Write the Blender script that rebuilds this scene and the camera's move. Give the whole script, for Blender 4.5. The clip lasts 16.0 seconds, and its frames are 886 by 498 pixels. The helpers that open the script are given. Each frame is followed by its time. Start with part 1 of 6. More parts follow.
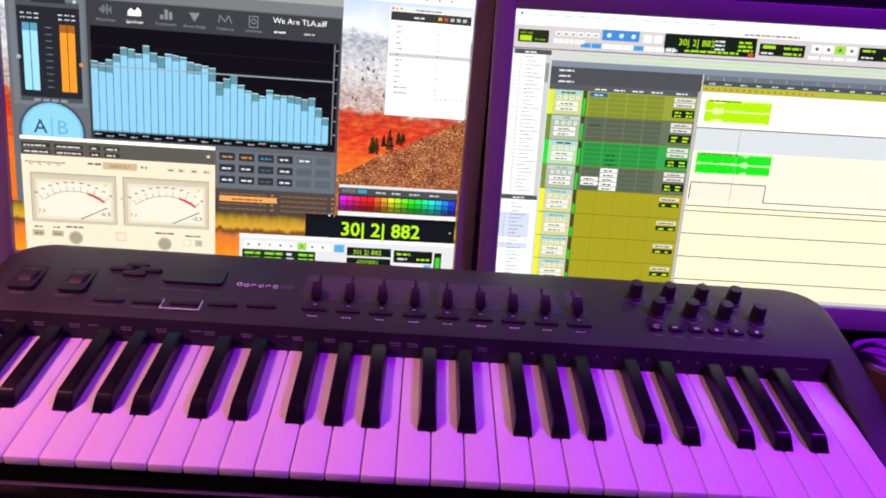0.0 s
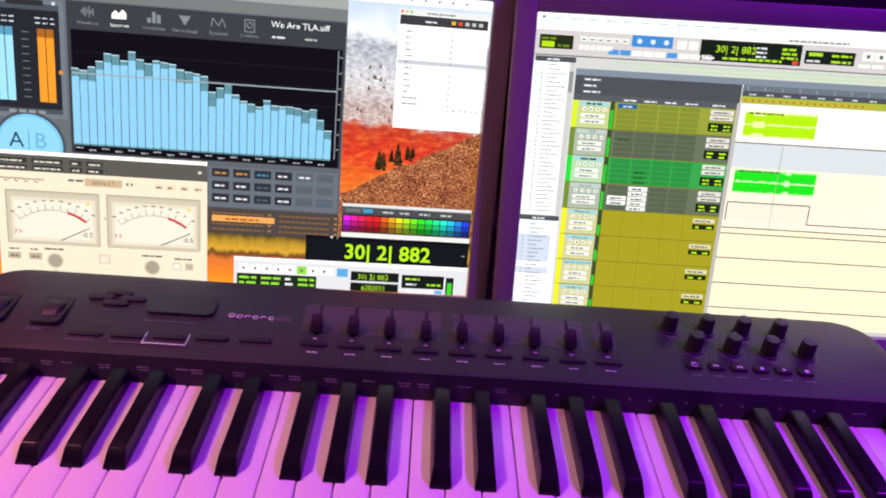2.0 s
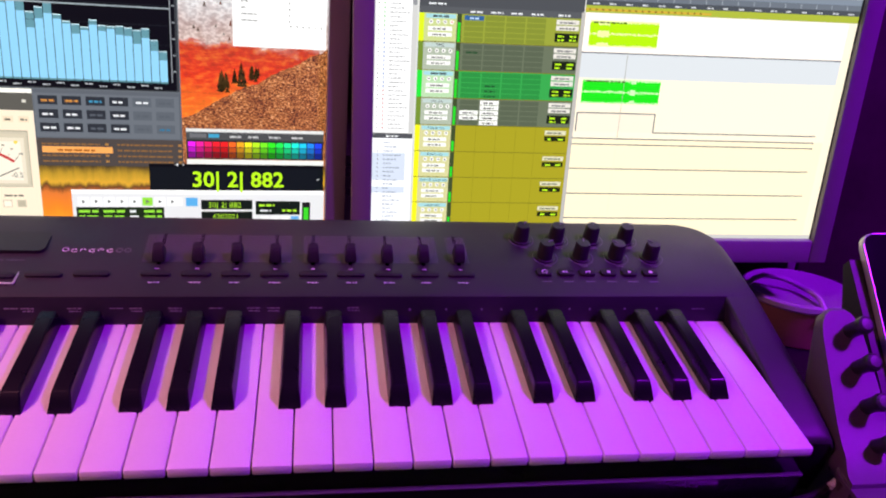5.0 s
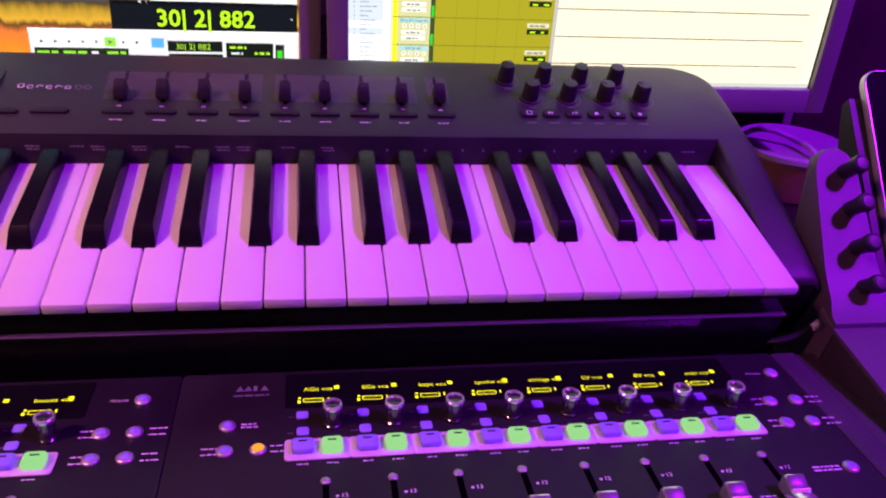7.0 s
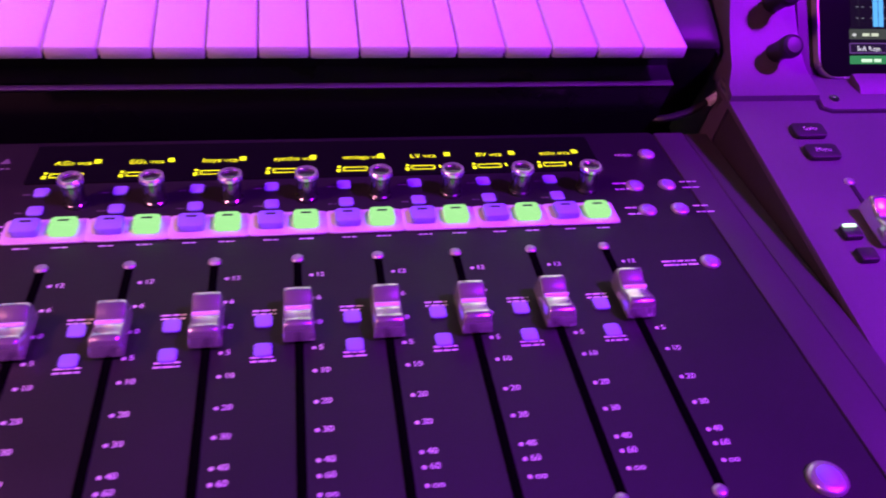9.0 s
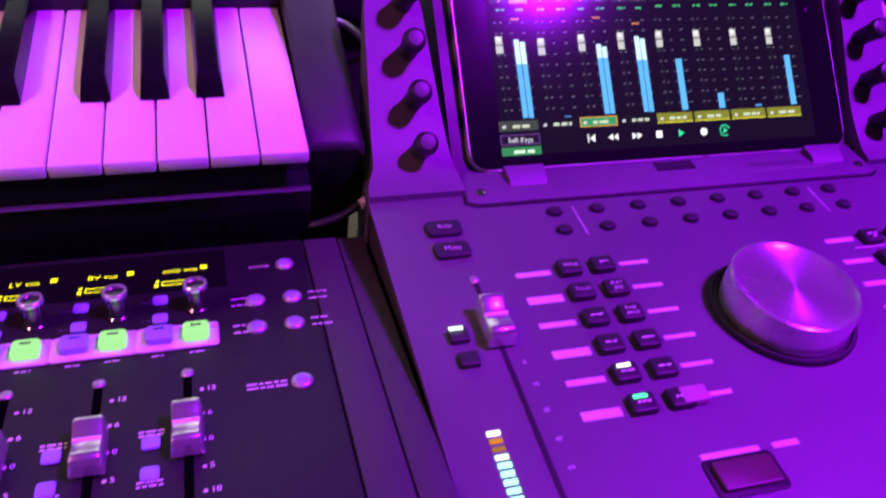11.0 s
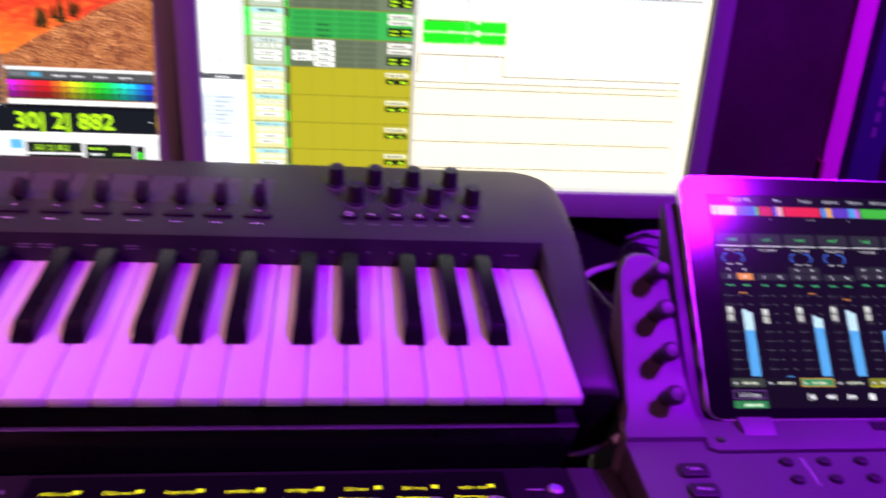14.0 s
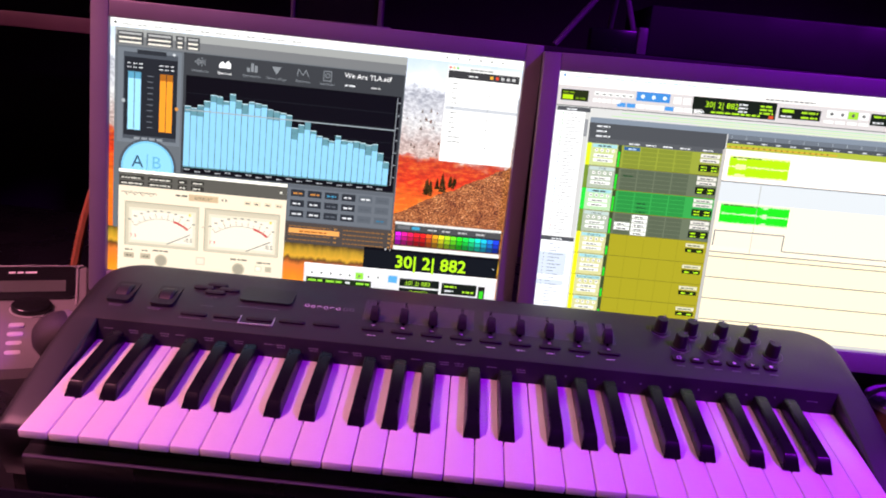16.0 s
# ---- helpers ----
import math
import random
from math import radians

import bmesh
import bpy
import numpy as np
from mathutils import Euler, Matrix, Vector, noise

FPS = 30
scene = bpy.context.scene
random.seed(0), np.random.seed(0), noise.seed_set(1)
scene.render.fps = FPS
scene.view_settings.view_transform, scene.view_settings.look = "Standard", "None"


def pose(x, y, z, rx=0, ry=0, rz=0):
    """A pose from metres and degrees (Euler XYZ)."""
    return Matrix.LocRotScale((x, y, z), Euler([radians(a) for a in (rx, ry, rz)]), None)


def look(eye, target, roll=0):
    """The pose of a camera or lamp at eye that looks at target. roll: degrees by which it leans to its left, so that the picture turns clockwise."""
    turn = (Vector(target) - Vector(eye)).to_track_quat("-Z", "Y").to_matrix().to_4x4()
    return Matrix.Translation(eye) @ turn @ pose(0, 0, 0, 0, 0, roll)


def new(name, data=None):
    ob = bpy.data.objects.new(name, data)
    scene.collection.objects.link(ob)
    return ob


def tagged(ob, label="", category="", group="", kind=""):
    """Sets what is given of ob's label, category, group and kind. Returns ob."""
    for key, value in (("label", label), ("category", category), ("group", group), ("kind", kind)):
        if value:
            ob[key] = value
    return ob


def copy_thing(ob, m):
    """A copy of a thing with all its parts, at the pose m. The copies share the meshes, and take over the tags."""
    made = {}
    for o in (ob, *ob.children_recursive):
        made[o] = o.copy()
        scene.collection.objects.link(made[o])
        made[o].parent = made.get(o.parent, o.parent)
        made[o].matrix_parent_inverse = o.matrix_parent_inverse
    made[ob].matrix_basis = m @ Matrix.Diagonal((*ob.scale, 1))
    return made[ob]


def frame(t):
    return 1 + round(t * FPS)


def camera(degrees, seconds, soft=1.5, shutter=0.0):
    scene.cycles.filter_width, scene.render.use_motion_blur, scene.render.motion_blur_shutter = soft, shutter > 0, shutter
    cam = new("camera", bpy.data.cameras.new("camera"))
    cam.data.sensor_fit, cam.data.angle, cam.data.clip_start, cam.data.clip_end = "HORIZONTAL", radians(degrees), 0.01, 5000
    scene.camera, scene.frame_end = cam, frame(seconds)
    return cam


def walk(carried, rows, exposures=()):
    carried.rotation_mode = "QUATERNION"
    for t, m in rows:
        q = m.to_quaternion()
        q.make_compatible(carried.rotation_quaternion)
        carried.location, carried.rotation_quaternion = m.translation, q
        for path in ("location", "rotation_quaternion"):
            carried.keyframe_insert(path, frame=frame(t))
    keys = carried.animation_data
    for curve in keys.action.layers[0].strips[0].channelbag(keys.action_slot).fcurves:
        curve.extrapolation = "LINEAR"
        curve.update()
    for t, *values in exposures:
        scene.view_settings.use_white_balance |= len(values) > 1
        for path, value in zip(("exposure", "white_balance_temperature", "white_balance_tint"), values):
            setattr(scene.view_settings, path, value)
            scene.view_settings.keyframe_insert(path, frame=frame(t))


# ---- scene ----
cam = camera(57.0, 16.0, 1.9, 0.4)
PATH = [
    (0, (0.333, -0.415, 1.184), (0.4, 1.366, 0.276), 4.6),
    (0.5, (0.331, -0.393, 1.172), (0.403, 1.386, 0.261), 4.9),
    (1, (0.337, -0.369, 1.162), (0.412, 1.41, 0.251), 5.0),
    (1.5, (0.331, -0.358, 1.163), (0.401, 1.427, 0.264), 4.8),
    (2, (0.327, -0.346, 1.166), (0.381, 1.444, 0.274), 4.6),
    (2.5, (0.308, -0.341, 1.171), (0.352, 1.452, 0.285), 4.7),
    (3, (0.305, -0.335, 1.171), (0.359, 1.45, 0.27), 4.9),
    (3.5, (0.316, -0.326, 1.162), (0.397, 1.447, 0.239), 5.4),
    (4, (0.336, -0.327, 1.168), (0.56, 1.409, 0.2), 6.9),
    (4.2, (0.3588, -0.3445, 1.1651), (0.6125, 1.3973, 0.2181), 6.31),
    (6.3, (0.3677, -0.3494, 1.1377), (0.7184, 1.2393, -0.0232), 7.14),
    (6.5, (0.371, -0.35, 1.128), (0.705, 1.233, -0.048), 6.7),
    (7, (0.377, -0.345, 1.115), (0.707, 1.186, -0.128), 6.8),
    (7.5, (0.392, -0.338, 1.102), (0.714, 1.136, -0.211), 6.7),
    (8, (0.4173, -0.3367, 1.0830), (0.7550, 1.0157, -0.3505), 8.29),
    (8.5, (0.4470, -0.3280, 1.0578), (0.8105, 0.9276, -0.4566), 10.28),
    (9, (0.4904, -0.3116, 1.0424), (0.8107, 0.9047, -0.5127), 9.28),
    (9.5, (0.5312, -0.3052, 1.0311), (0.9100, 0.9195, -0.5051), 9.48),
    (10, (0.5789, -0.3135, 1.0267), (1.0216, 0.9305, -0.4762), 9.05),
    (10.2, (0.5957, -0.3185, 1.0261), (1.0669, 0.9366, -0.4553), 9.11),
    (12.3, (0.6518, -0.3002, 1.0902), (1.1810, 1.1780, -0.1436), 8.66),
    (12.7, (0.6506, -0.3002, 1.0905), (1.1789, 1.2081, -0.1115), 8.73),
    (13, (0.6435, -0.3009, 1.0952), (1.1546, 1.2335, -0.0829), 8.60),
    (13.5, (0.6114, -0.3136, 1.1078), (1.0556, 1.2664, -0.0358), 7.81),
    (14, (0.5349, -0.3555, 1.1199), (0.7880, 1.3345, 0.0801), 5.60),
    (14.5, (0.436, -0.403, 1.16), (0.544, 1.346, 0.195), 5.4),
    (15, (0.392, -0.462, 1.18), (0.369, 1.342, 0.315), 5.1),
    (15.5, (0.346, -0.49, 1.209), (0.278, 1.339, 0.403), 5.5),
    (16, (0.318, -0.5, 1.208), (0.297, 1.329, 0.399), 5.5),
]
# the keyboard's plane slopes to the player: LEVEL sets the place upright
LEVEL = Matrix.Translation((0, -0.09, 0.767)) @ Matrix.Rotation(radians(11), 4, "X") @ Matrix.Translation((0, 0.09, -0.767))
walk(cam, [(t, LEVEL @ look(eye, target, roll)) for t, eye, target, roll in PATH],
     [(0, -0.1), (4, -0.1), (6.5, 0.08), (7, 0.1), (8, 0.32), (9, 0.46), (10.2, 0.48), (12.5, 0.54), (13.5, 0.44), (14.5, 0.12), (15, 0.0), (16, 0.08)])

# ---- light and violet fill ----
# dim violet fill added against black shadows; the closed room shuts it out
world = bpy.data.worlds.new("violet_fill")
scene.world = world
world.use_nodes = True
world.node_tree.nodes["Background"].inputs[0].default_value = (0.30, 0.03, 0.6, 1)
world.node_tree.nodes["Background"].inputs[1].default_value = 0.08


def area_lamp(name, eye, target, size, colour, watts):
    data = bpy.data.lights.new(name, "AREA")
    data.shape, data.size, data.energy, data.color = "DISK", size, watts, colour
    ob = new(name, data)
    ob.matrix_world = look(eye, target)
    return ob


violet = area_lamp("violet_ceiling_lamp", (1.50, -0.62, 2.33), (1.15, -0.10, 0.75), 0.20, (0.37, 0.004, 1.0), 20)
violet.data.spread = radians(92)
pink = area_lamp("pink_ceiling_lamp", (-0.98, -0.60, 2.30), (-0.32, 0.1, 0.8), 0.36, (1.0, 0.31, 0.46), 7.0)
pink.data.spread = radians(60)


# ---- materials ----
def lin(c):
    return tuple((v / 12.92 if v <= 0.04045 else ((v + 0.055) / 1.055) ** 2.4) for v in c)


def rgb(h):
    return lin(tuple(int(h[i:i + 2], 16) / 255 for i in (0, 2, 4)))


MATS = {}


def surface(name, base, rough=0.5, metal=0.0, grain=400.0, vary=0.12, bump=0.05, stain=14.0, coat=0.0, piece=0.0):
    """A surface with fine grain, larger stains, relief and uneven gloss."""
    if name in MATS:
        return MATS[name]
    m = bpy.data.materials.new(name)
    m.use_nodes = True
    nt, b = m.node_tree, m.node_tree.nodes["Principled BSDF"]
    N, L = nt.nodes.new, nt.links.new
    co = N("ShaderNodeTexCoord")
    fine, wide = N("ShaderNodeTexNoise"), N("ShaderNodeTexNoise")
    fine.inputs["Scale"].default_value, fine.inputs["Detail"].default_value = grain, 3
    wide.inputs["Scale"].default_value, wide.inputs["Detail"].default_value = stain, 5
    L(co.outputs["Object"], fine.inputs["Vector"]), L(co.outputs["Object"], wide.inputs["Vector"])
    mix = N("ShaderNodeMath")
    mix.operation = "MULTIPLY_ADD"
    mix.inputs[1].default_value = 0.5
    L(fine.outputs["Fac"], mix.inputs[0]), L(wide.outputs["Fac"], mix.inputs[2])
    ramp = N("ShaderNodeValToRGB")
    lo, hi = [v * (1 - vary) for v in base], [min(1, v * (1 + vary)) for v in base]
    ramp.color_ramp.elements[0].position, ramp.color_ramp.elements[1].position = 0.45, 1.05
    ramp.color_ramp.elements[0].color, ramp.color_ramp.elements[1].color = (*lo, 1), (*hi, 1)
    L(mix.outputs[0], ramp.inputs[0])
    out = ramp.outputs[0]
    if piece:
        info, hsv, sc = N("ShaderNodeObjectInfo"), N("ShaderNodeHueSaturation"), N("ShaderNodeMapRange")
        sc.inputs["To Min"].default_value, sc.inputs["To Max"].default_value = 1 - piece, 1 + piece
        L(info.outputs["Random"], sc.inputs["Value"]), L(sc.outputs[0], hsv.inputs["Value"]), L(out, hsv.inputs["Color"])
        out = hsv.outputs[0]
    L(out, b.inputs["Base Color"])
    rr = N("ShaderNodeMapRange")
    rr.inputs["From Min"].default_value, rr.inputs["From Max"].default_value = 0.3, 0.7
    rr.inputs["To Min"].default_value, rr.inputs["To Max"].default_value = max(0.02, rough * 0.82), min(1, rough * 1.18)
    L(wide.outputs["Fac"], rr.inputs["Value"]), L(rr.outputs[0], b.inputs["Roughness"])
    b.inputs["Metallic"].default_value, b.inputs["Coat Weight"].default_value = metal, coat
    if bump:
        bp = N("ShaderNodeBump")
        bp.inputs["Strength"].default_value, bp.inputs["Distance"].default_value = bump, 0.0008
        L(fine.outputs["Fac"], bp.inputs["Height"]), L(bp.outputs[0], b.inputs["Normal"])
    MATS[name] = m
    return m


def glow(h, power=1.0):
    """What gives off light: a lit pixel, a diode or a lit button."""
    name = f"lit_{h}_{power}"
    if name not in MATS:
        m = bpy.data.materials.new(name)
        m.use_nodes = True
        b = m.node_tree.nodes["Principled BSDF"]
        b.inputs["Base Color"].default_value = (0.006, 0.006, 0.006, 1)
        b.inputs["Roughness"].default_value = 0.12
        b.inputs["Specular IOR Level"].default_value = 0.08
        b.inputs["Emission Color"].default_value = (*rgb(h), 1)
        b.inputs["Emission Strength"].default_value = power
        MATS[name] = m
    return MATS[name]


PANEL = surface("keyboard_plastic", (0.015, 0.0178, 0.0172), 0.52, grain=900, bump=0.12)
PANEL.node_tree.nodes["Principled BSDF"].inputs["Specular IOR Level"].default_value = 0.8
CHASSIS = surface("gloss_black_plastic", (0.008, 0.008, 0.010), 0.28, bump=0.02)
FALL = surface("fallboard_plastic", (0.012, 0.012, 0.016), 0.5, grain=800)
IVORY = surface("white_key_plastic", (0.80, 0.79, 0.77), 0.32, vary=0.03, bump=0.02, stain=30, piece=0.025)
EBONY = surface("black_key_plastic", (0.007, 0.007, 0.009), 0.28, bump=0.04)
EBONY.node_tree.nodes["Principled BSDF"].inputs["Specular IOR Level"].default_value = 0.3
RUBBER = surface("black_rubber", (0.012, 0.012, 0.014), 0.6, grain=1200, bump=0.2)
KNOB = surface("knob_plastic", (0.020, 0.020, 0.023), 0.38)
BEZEL = surface("monitor_plastic", (0.21, 0.20, 0.215), 0.36, vary=0.05, grain=1200)
DOCKP = surface("dock_plastic", (0.112, 0.074, 0.132), 0.48, grain=1500, bump=0.3)
DOCKP.node_tree.nodes["Principled BSDF"].inputs["Specular IOR Level"].default_value = 0.65
MIXP = surface("mixer_plastic", (0.0080, 0.0050, 0.0108), 0.58, grain=1500, bump=0.2)
MIXP.node_tree.nodes["Principled BSDF"].inputs["Specular IOR Level"].default_value = 0.60
MIXSIDE = surface("mixer_side_plastic", (0.042, 0.031, 0.048), 0.58, grain=1500, bump=0.2)
MIXSIDE.node_tree.nodes["Principled BSDF"].inputs["Specular IOR Level"].default_value = 0.75
CHROME = surface("chrome", (0.72, 0.72, 0.74), 0.14, 1.0, vary=0.04, bump=0.01)
SILVER = surface("silver_paint", (0.62, 0.61, 0.63), 0.30, 0.45, vary=0.05, bump=0.03)
BRUSHED = surface("spun_aluminium", (0.95, 0.94, 0.95), 0.29, 0.85, vary=0.04, bump=0.03)
spun = BRUSHED.node_tree.nodes.new("ShaderNodeTangent")
spun.direction_type, spun.axis = "RADIAL", "Z"
BRUSHED.node_tree.nodes["Principled BSDF"].inputs["Anisotropic"].default_value = 0.75
BRUSHED.node_tree.nodes["Principled BSDF"].inputs["Anisotropic Rotation"].default_value = 0.25
BRUSHED.node_tree.links.new(spun.outputs[0], BRUSHED.node_tree.nodes["Principled BSDF"].inputs["Tangent"])
SATIN = surface("satin_silver", (0.66, 0.65, 0.68), 0.34, 0.7, vary=0.04, bump=0.02)
PEARL = surface("polished_silver", (0.88, 0.87, 0.89), 0.23, 0.85, vary=0.04, bump=0.02)
INK = surface("printed_ink", (0.80, 0.80, 0.82), 0.6, vary=0.05, bump=0)
INKDIM = surface("faint_printed_ink", (0.16, 0.16, 0.17), 0.6, vary=0.05, bump=0)
MILKY = surface("milky_button_plastic", (0.34, 0.33, 0.88), 0.5, vary=0.05, bump=0.02)
STRIPP = surface("light_strip_plastic", (0.74, 0.70, 0.72), 0.5, vary=0.06, bump=0.02)
SLATE = surface("dark_button_plastic", (0.028, 0.028, 0.030), 0.5)
SLOTM = surface("slot_black", (0.002, 0.002, 0.002), 1.0, bump=0)
SLOTM.node_tree.nodes["Principled BSDF"].inputs["Specular IOR Level"].default_value = 0.0
GLASSY = surface("black_display_glass", (0.006, 0.006, 0.007), 0.11, vary=0.02, bump=0)
GLASSY.node_tree.nodes["Principled BSDF"].inputs["Specular IOR Level"].default_value = 0.3
DESK = surface("black_desk_laminate", (0.012, 0.011, 0.013), 0.28, grain=300, bump=0.06)
WALLP = surface("dark_wall_paint", (0.040, 0.026, 0.028), 0.8, grain=120, bump=0.3, stain=3)
# unseen walls and ceiling: made pale so their bounce lifts the shadows
BOUNCEW = surface("bounce_wall_paint", (0.55, 0.54, 0.55), 0.85, grain=120, bump=0.3, stain=3)
CEILP = surface("ceiling_paint", (0.5, 0.49, 0.5), 0.9, grain=90, bump=0.3, stain=2)
CARPET = surface("dark_carpet", (0.03, 0.028, 0.03), 0.95, grain=500, bump=0.8, stain=4)


# ---- mesh helpers ----
def box(x0, x1, y0, y1, z0, z1, bevel=0.0, seg=2, bm=None):
    bm2 = bmesh.new()
    vs = [bm2.verts.new((x, y, z)) for x in (x0, x1) for y in (y0, y1) for z in (z0, z1)]
    for f in ((0, 1, 3, 2), (4, 6, 7, 5), (0, 4, 5, 1), (2, 3, 7, 6), (0, 2, 6, 4), (1, 5, 7, 3)):
        bm2.faces.new([vs[i] for i in f])
    if bevel:
        bmesh.ops.bevel(bm2, geom=bm2.edges[:], offset=bevel, segments=seg, affect="EDGES", profile=0.5)
    return join(bm, bm2)


def join(bm, other):
    """Adds other to bm and returns the whole."""
    if bm is None:
        return other
    me = bpy.data.meshes.new("tmp")
    other.to_mesh(me)
    other.free()
    bm.from_mesh(me)
    bpy.data.meshes.remove(me)
    return bm


def lathe(profile, n=24, at=(0, 0, 0), m=None, bm=None):
    """A turned body: profile of (radius, height) from the bottom up."""
    bm2 = bmesh.new()
    rings = []
    for r, z in profile:
        if r < 1e-6:
            rings.append([bm2.verts.new((0, 0, z))])
        else:
            rings.append([bm2.verts.new((r * math.cos(2 * math.pi * i / n), r * math.sin(2 * math.pi * i / n), z)) for i in range(n)])
    for a, b in zip(rings, rings[1:]):
        for i in range(n):
            j = (i + 1) % n
            if len(a) == 1 and len(b) == 1:
                continue
            if len(a) == 1:
                bm2.faces.new((a[0], b[j], b[i]))
            elif len(b) == 1:
                bm2.faces.new((a[i], a[j], b[0]))
            else:
                bm2.faces.new((a[i], a[j], b[j], b[i]))
    if len(rings[0]) > 1:
        bm2.faces.new(rings[0][::-1])
    if len(rings[-1]) > 1:
        bm2.faces.new(rings[-1])
    bm2.transform(Matrix.Translation(at) @ (m or Matrix()))
    return join(bm, bm2)


def tube(points, r, n=8, bm=None, smooth=6):
    """A round cable or bar through points (Catmull-Rom)."""
    P = [Vector(p) for p in points]
    if smooth and len(P) > 2:
        Q = [P[0] * 2 - P[1]] + P + [P[-1] * 2 - P[-2]]
        P2 = []
        for i in range(1, len(Q) - 2):
            for k in range(smooth):
                t = k / smooth
                a, b, c, d = Q[i - 1], Q[i], Q[i + 1], Q[i + 2]
                P2.append(0.5 * (2 * b + (c - a) * t + (2 * a - 5 * b + 4 * c - d) * t * t + (3 * b - a - 3 * c + d) * t ** 3))
        P = P2 + [P[-1]]
    bm2 = bmesh.new()
    rings, ref = [], None
    for i, p in enumerate(P):
        d = (P[min(i + 1, len(P) - 1)] - P[max(i - 1, 0)]).normalized()
        if ref is None:
            ref = d.orthogonal().normalized()
        ref = (ref - d * ref.dot(d)).normalized()
        s = d.cross(ref)
        rings.append([bm2.verts.new(p + r * (ref * math.cos(2 * math.pi * k / n) + s * math.sin(2 * math.pi * k / n))) for k in range(n)])
    for a, b in zip(rings, rings[1:]):
        for k in range(n):
            bm2.faces.new((a[k], a[(k + 1) % n], b[(k + 1) % n], b[k]))
    bm2.faces.new(rings[0][::-1]), bm2.faces.new(rings[-1])
    return join(bm, bm2)


def prism(outline, z0, z1, bevel=0.0, seg=2, bm=None):
    """An upright body over an outline of (x, y), anticlockwise."""
    bm2 = bmesh.new()
    lo, hi = [bm2.verts.new((x, y, z0)) for x, y in outline], [bm2.verts.new((x, y, z1)) for x, y in outline]
    n = len(lo)
    bm2.faces.new(lo[::-1]), bm2.faces.new(hi)
    for i in range(n):
        bm2.faces.new((lo[i], lo[(i + 1) % n], hi[(i + 1) % n], hi[i]))
    if bevel:
        top = [e for e in bm2.edges if e.verts[0].co.z == e.verts[1].co.z]
        bmesh.ops.bevel(bm2, geom=top, offset=bevel, segments=seg, affect="EDGES", profile=0.5)
    return join(bm, bm2)


def loft(stations, bm=None):
    """A closed body through cross-sections with the same number of points."""
    bm2 = bmesh.new()
    rings = [[bm2.verts.new(p) for p in s] for s in stations]
    n = len(rings[0])
    for a, b in zip(rings, rings[1:]):
        for k in range(n):
            bm2.faces.new((a[k], a[(k + 1) % n], b[(k + 1) % n], b[k]))
    bm2.faces.new(rings[0][::-1]), bm2.faces.new(rings[-1])
    bmesh.ops.recalc_face_normals(bm2, faces=bm2.faces[:])
    return join(bm, bm2)


def round_rect(x0, x1, y0, y1, r, n=6):
    out = []
    for cx, cy, a in ((x1 - r, y1 - r, 0), (x0 + r, y1 - r, 90), (x0 + r, y0 + r, 180), (x1 - r, y0 + r, 270)):
        out += [(cx + r * math.cos(radians(a + 90 * i / n)), cy + r * math.sin(radians(a + 90 * i / n))) for i in range(n + 1)]
    return out


def thing(name, label, category, base=(0, 0, 0), group="", m=None, lay=None):
    """An Empty at the base of a thing. Parts of a thing with m are built in its own frame, others in the place's."""
    ob = new(name)
    ob.empty_display_size = 0.02
    ob.matrix_world = m if m else (lay or Matrix()) @ Matrix.Translation(base)
    tagged(ob, label, category, group)
    ob["shift"] = (0.0, 0.0, 0.0) if m else tuple(base)
    return ob


def shifted(parent):
    while parent.parent:
        parent = parent.parent
    return Vector(parent["shift"]) if "shift" in parent else Vector()


def mesh_of(name, bm, material, soft=35):
    me = bpy.data.meshes.new(name)
    bm.normal_update()
    bm.to_mesh(me)
    bm.free()
    for mt in material if isinstance(material, (list, tuple)) else [material]:
        me.materials.append(mt)
    me.shade_smooth()
    me.set_sharp_from_angle(angle=radians(soft))
    return me


def part(name, bm, material, parent, label="", soft=35):
    s = shifted(parent)
    if s.length:
        bmesh.ops.translate(bm, verts=bm.verts[:], vec=-s)
    ob = new(name, mesh_of(name, bm, material, soft))
    ob.parent = parent
    return tagged(ob, label)


def piece(name, me, parent, at, label="", turn=None):
    """One of many alike parts that share a mesh."""
    ob = new(name, me)
    ob.parent = parent
    ob.matrix_basis = Matrix.Translation(Vector(at) - shifted(parent)) @ (turn or Matrix())
    return tagged(ob, label)


def whole(name, bm, material, label="", category="", kind="", group="", soft=35):
    return tagged(new(name, mesh_of(name, bm, material, soft)), label, category, group, kind)


GLYPHS = {}


def glyphs(s):
    """Triangles of a text in the built-in font, one unit high, from the left end of its base line."""
    if s not in GLYPHS:
        cu = bpy.data.curves.new("text", "FONT")
        cu.body, cu.resolution_u = s, 2
        ob = bpy.data.objects.new("text", cu)
        scene.collection.objects.link(ob)
        me = bpy.data.meshes.new_from_object(ob.evaluated_get(bpy.context.evaluated_depsgraph_get()))
        GLYPHS[s] = ([(v.co.x, v.co.y) for v in me.vertices], [tuple(p.vertices) for p in me.polygons])
        bpy.data.objects.remove(ob), bpy.data.curves.remove(cu), bpy.data.meshes.remove(me)
    return GLYPHS[s]


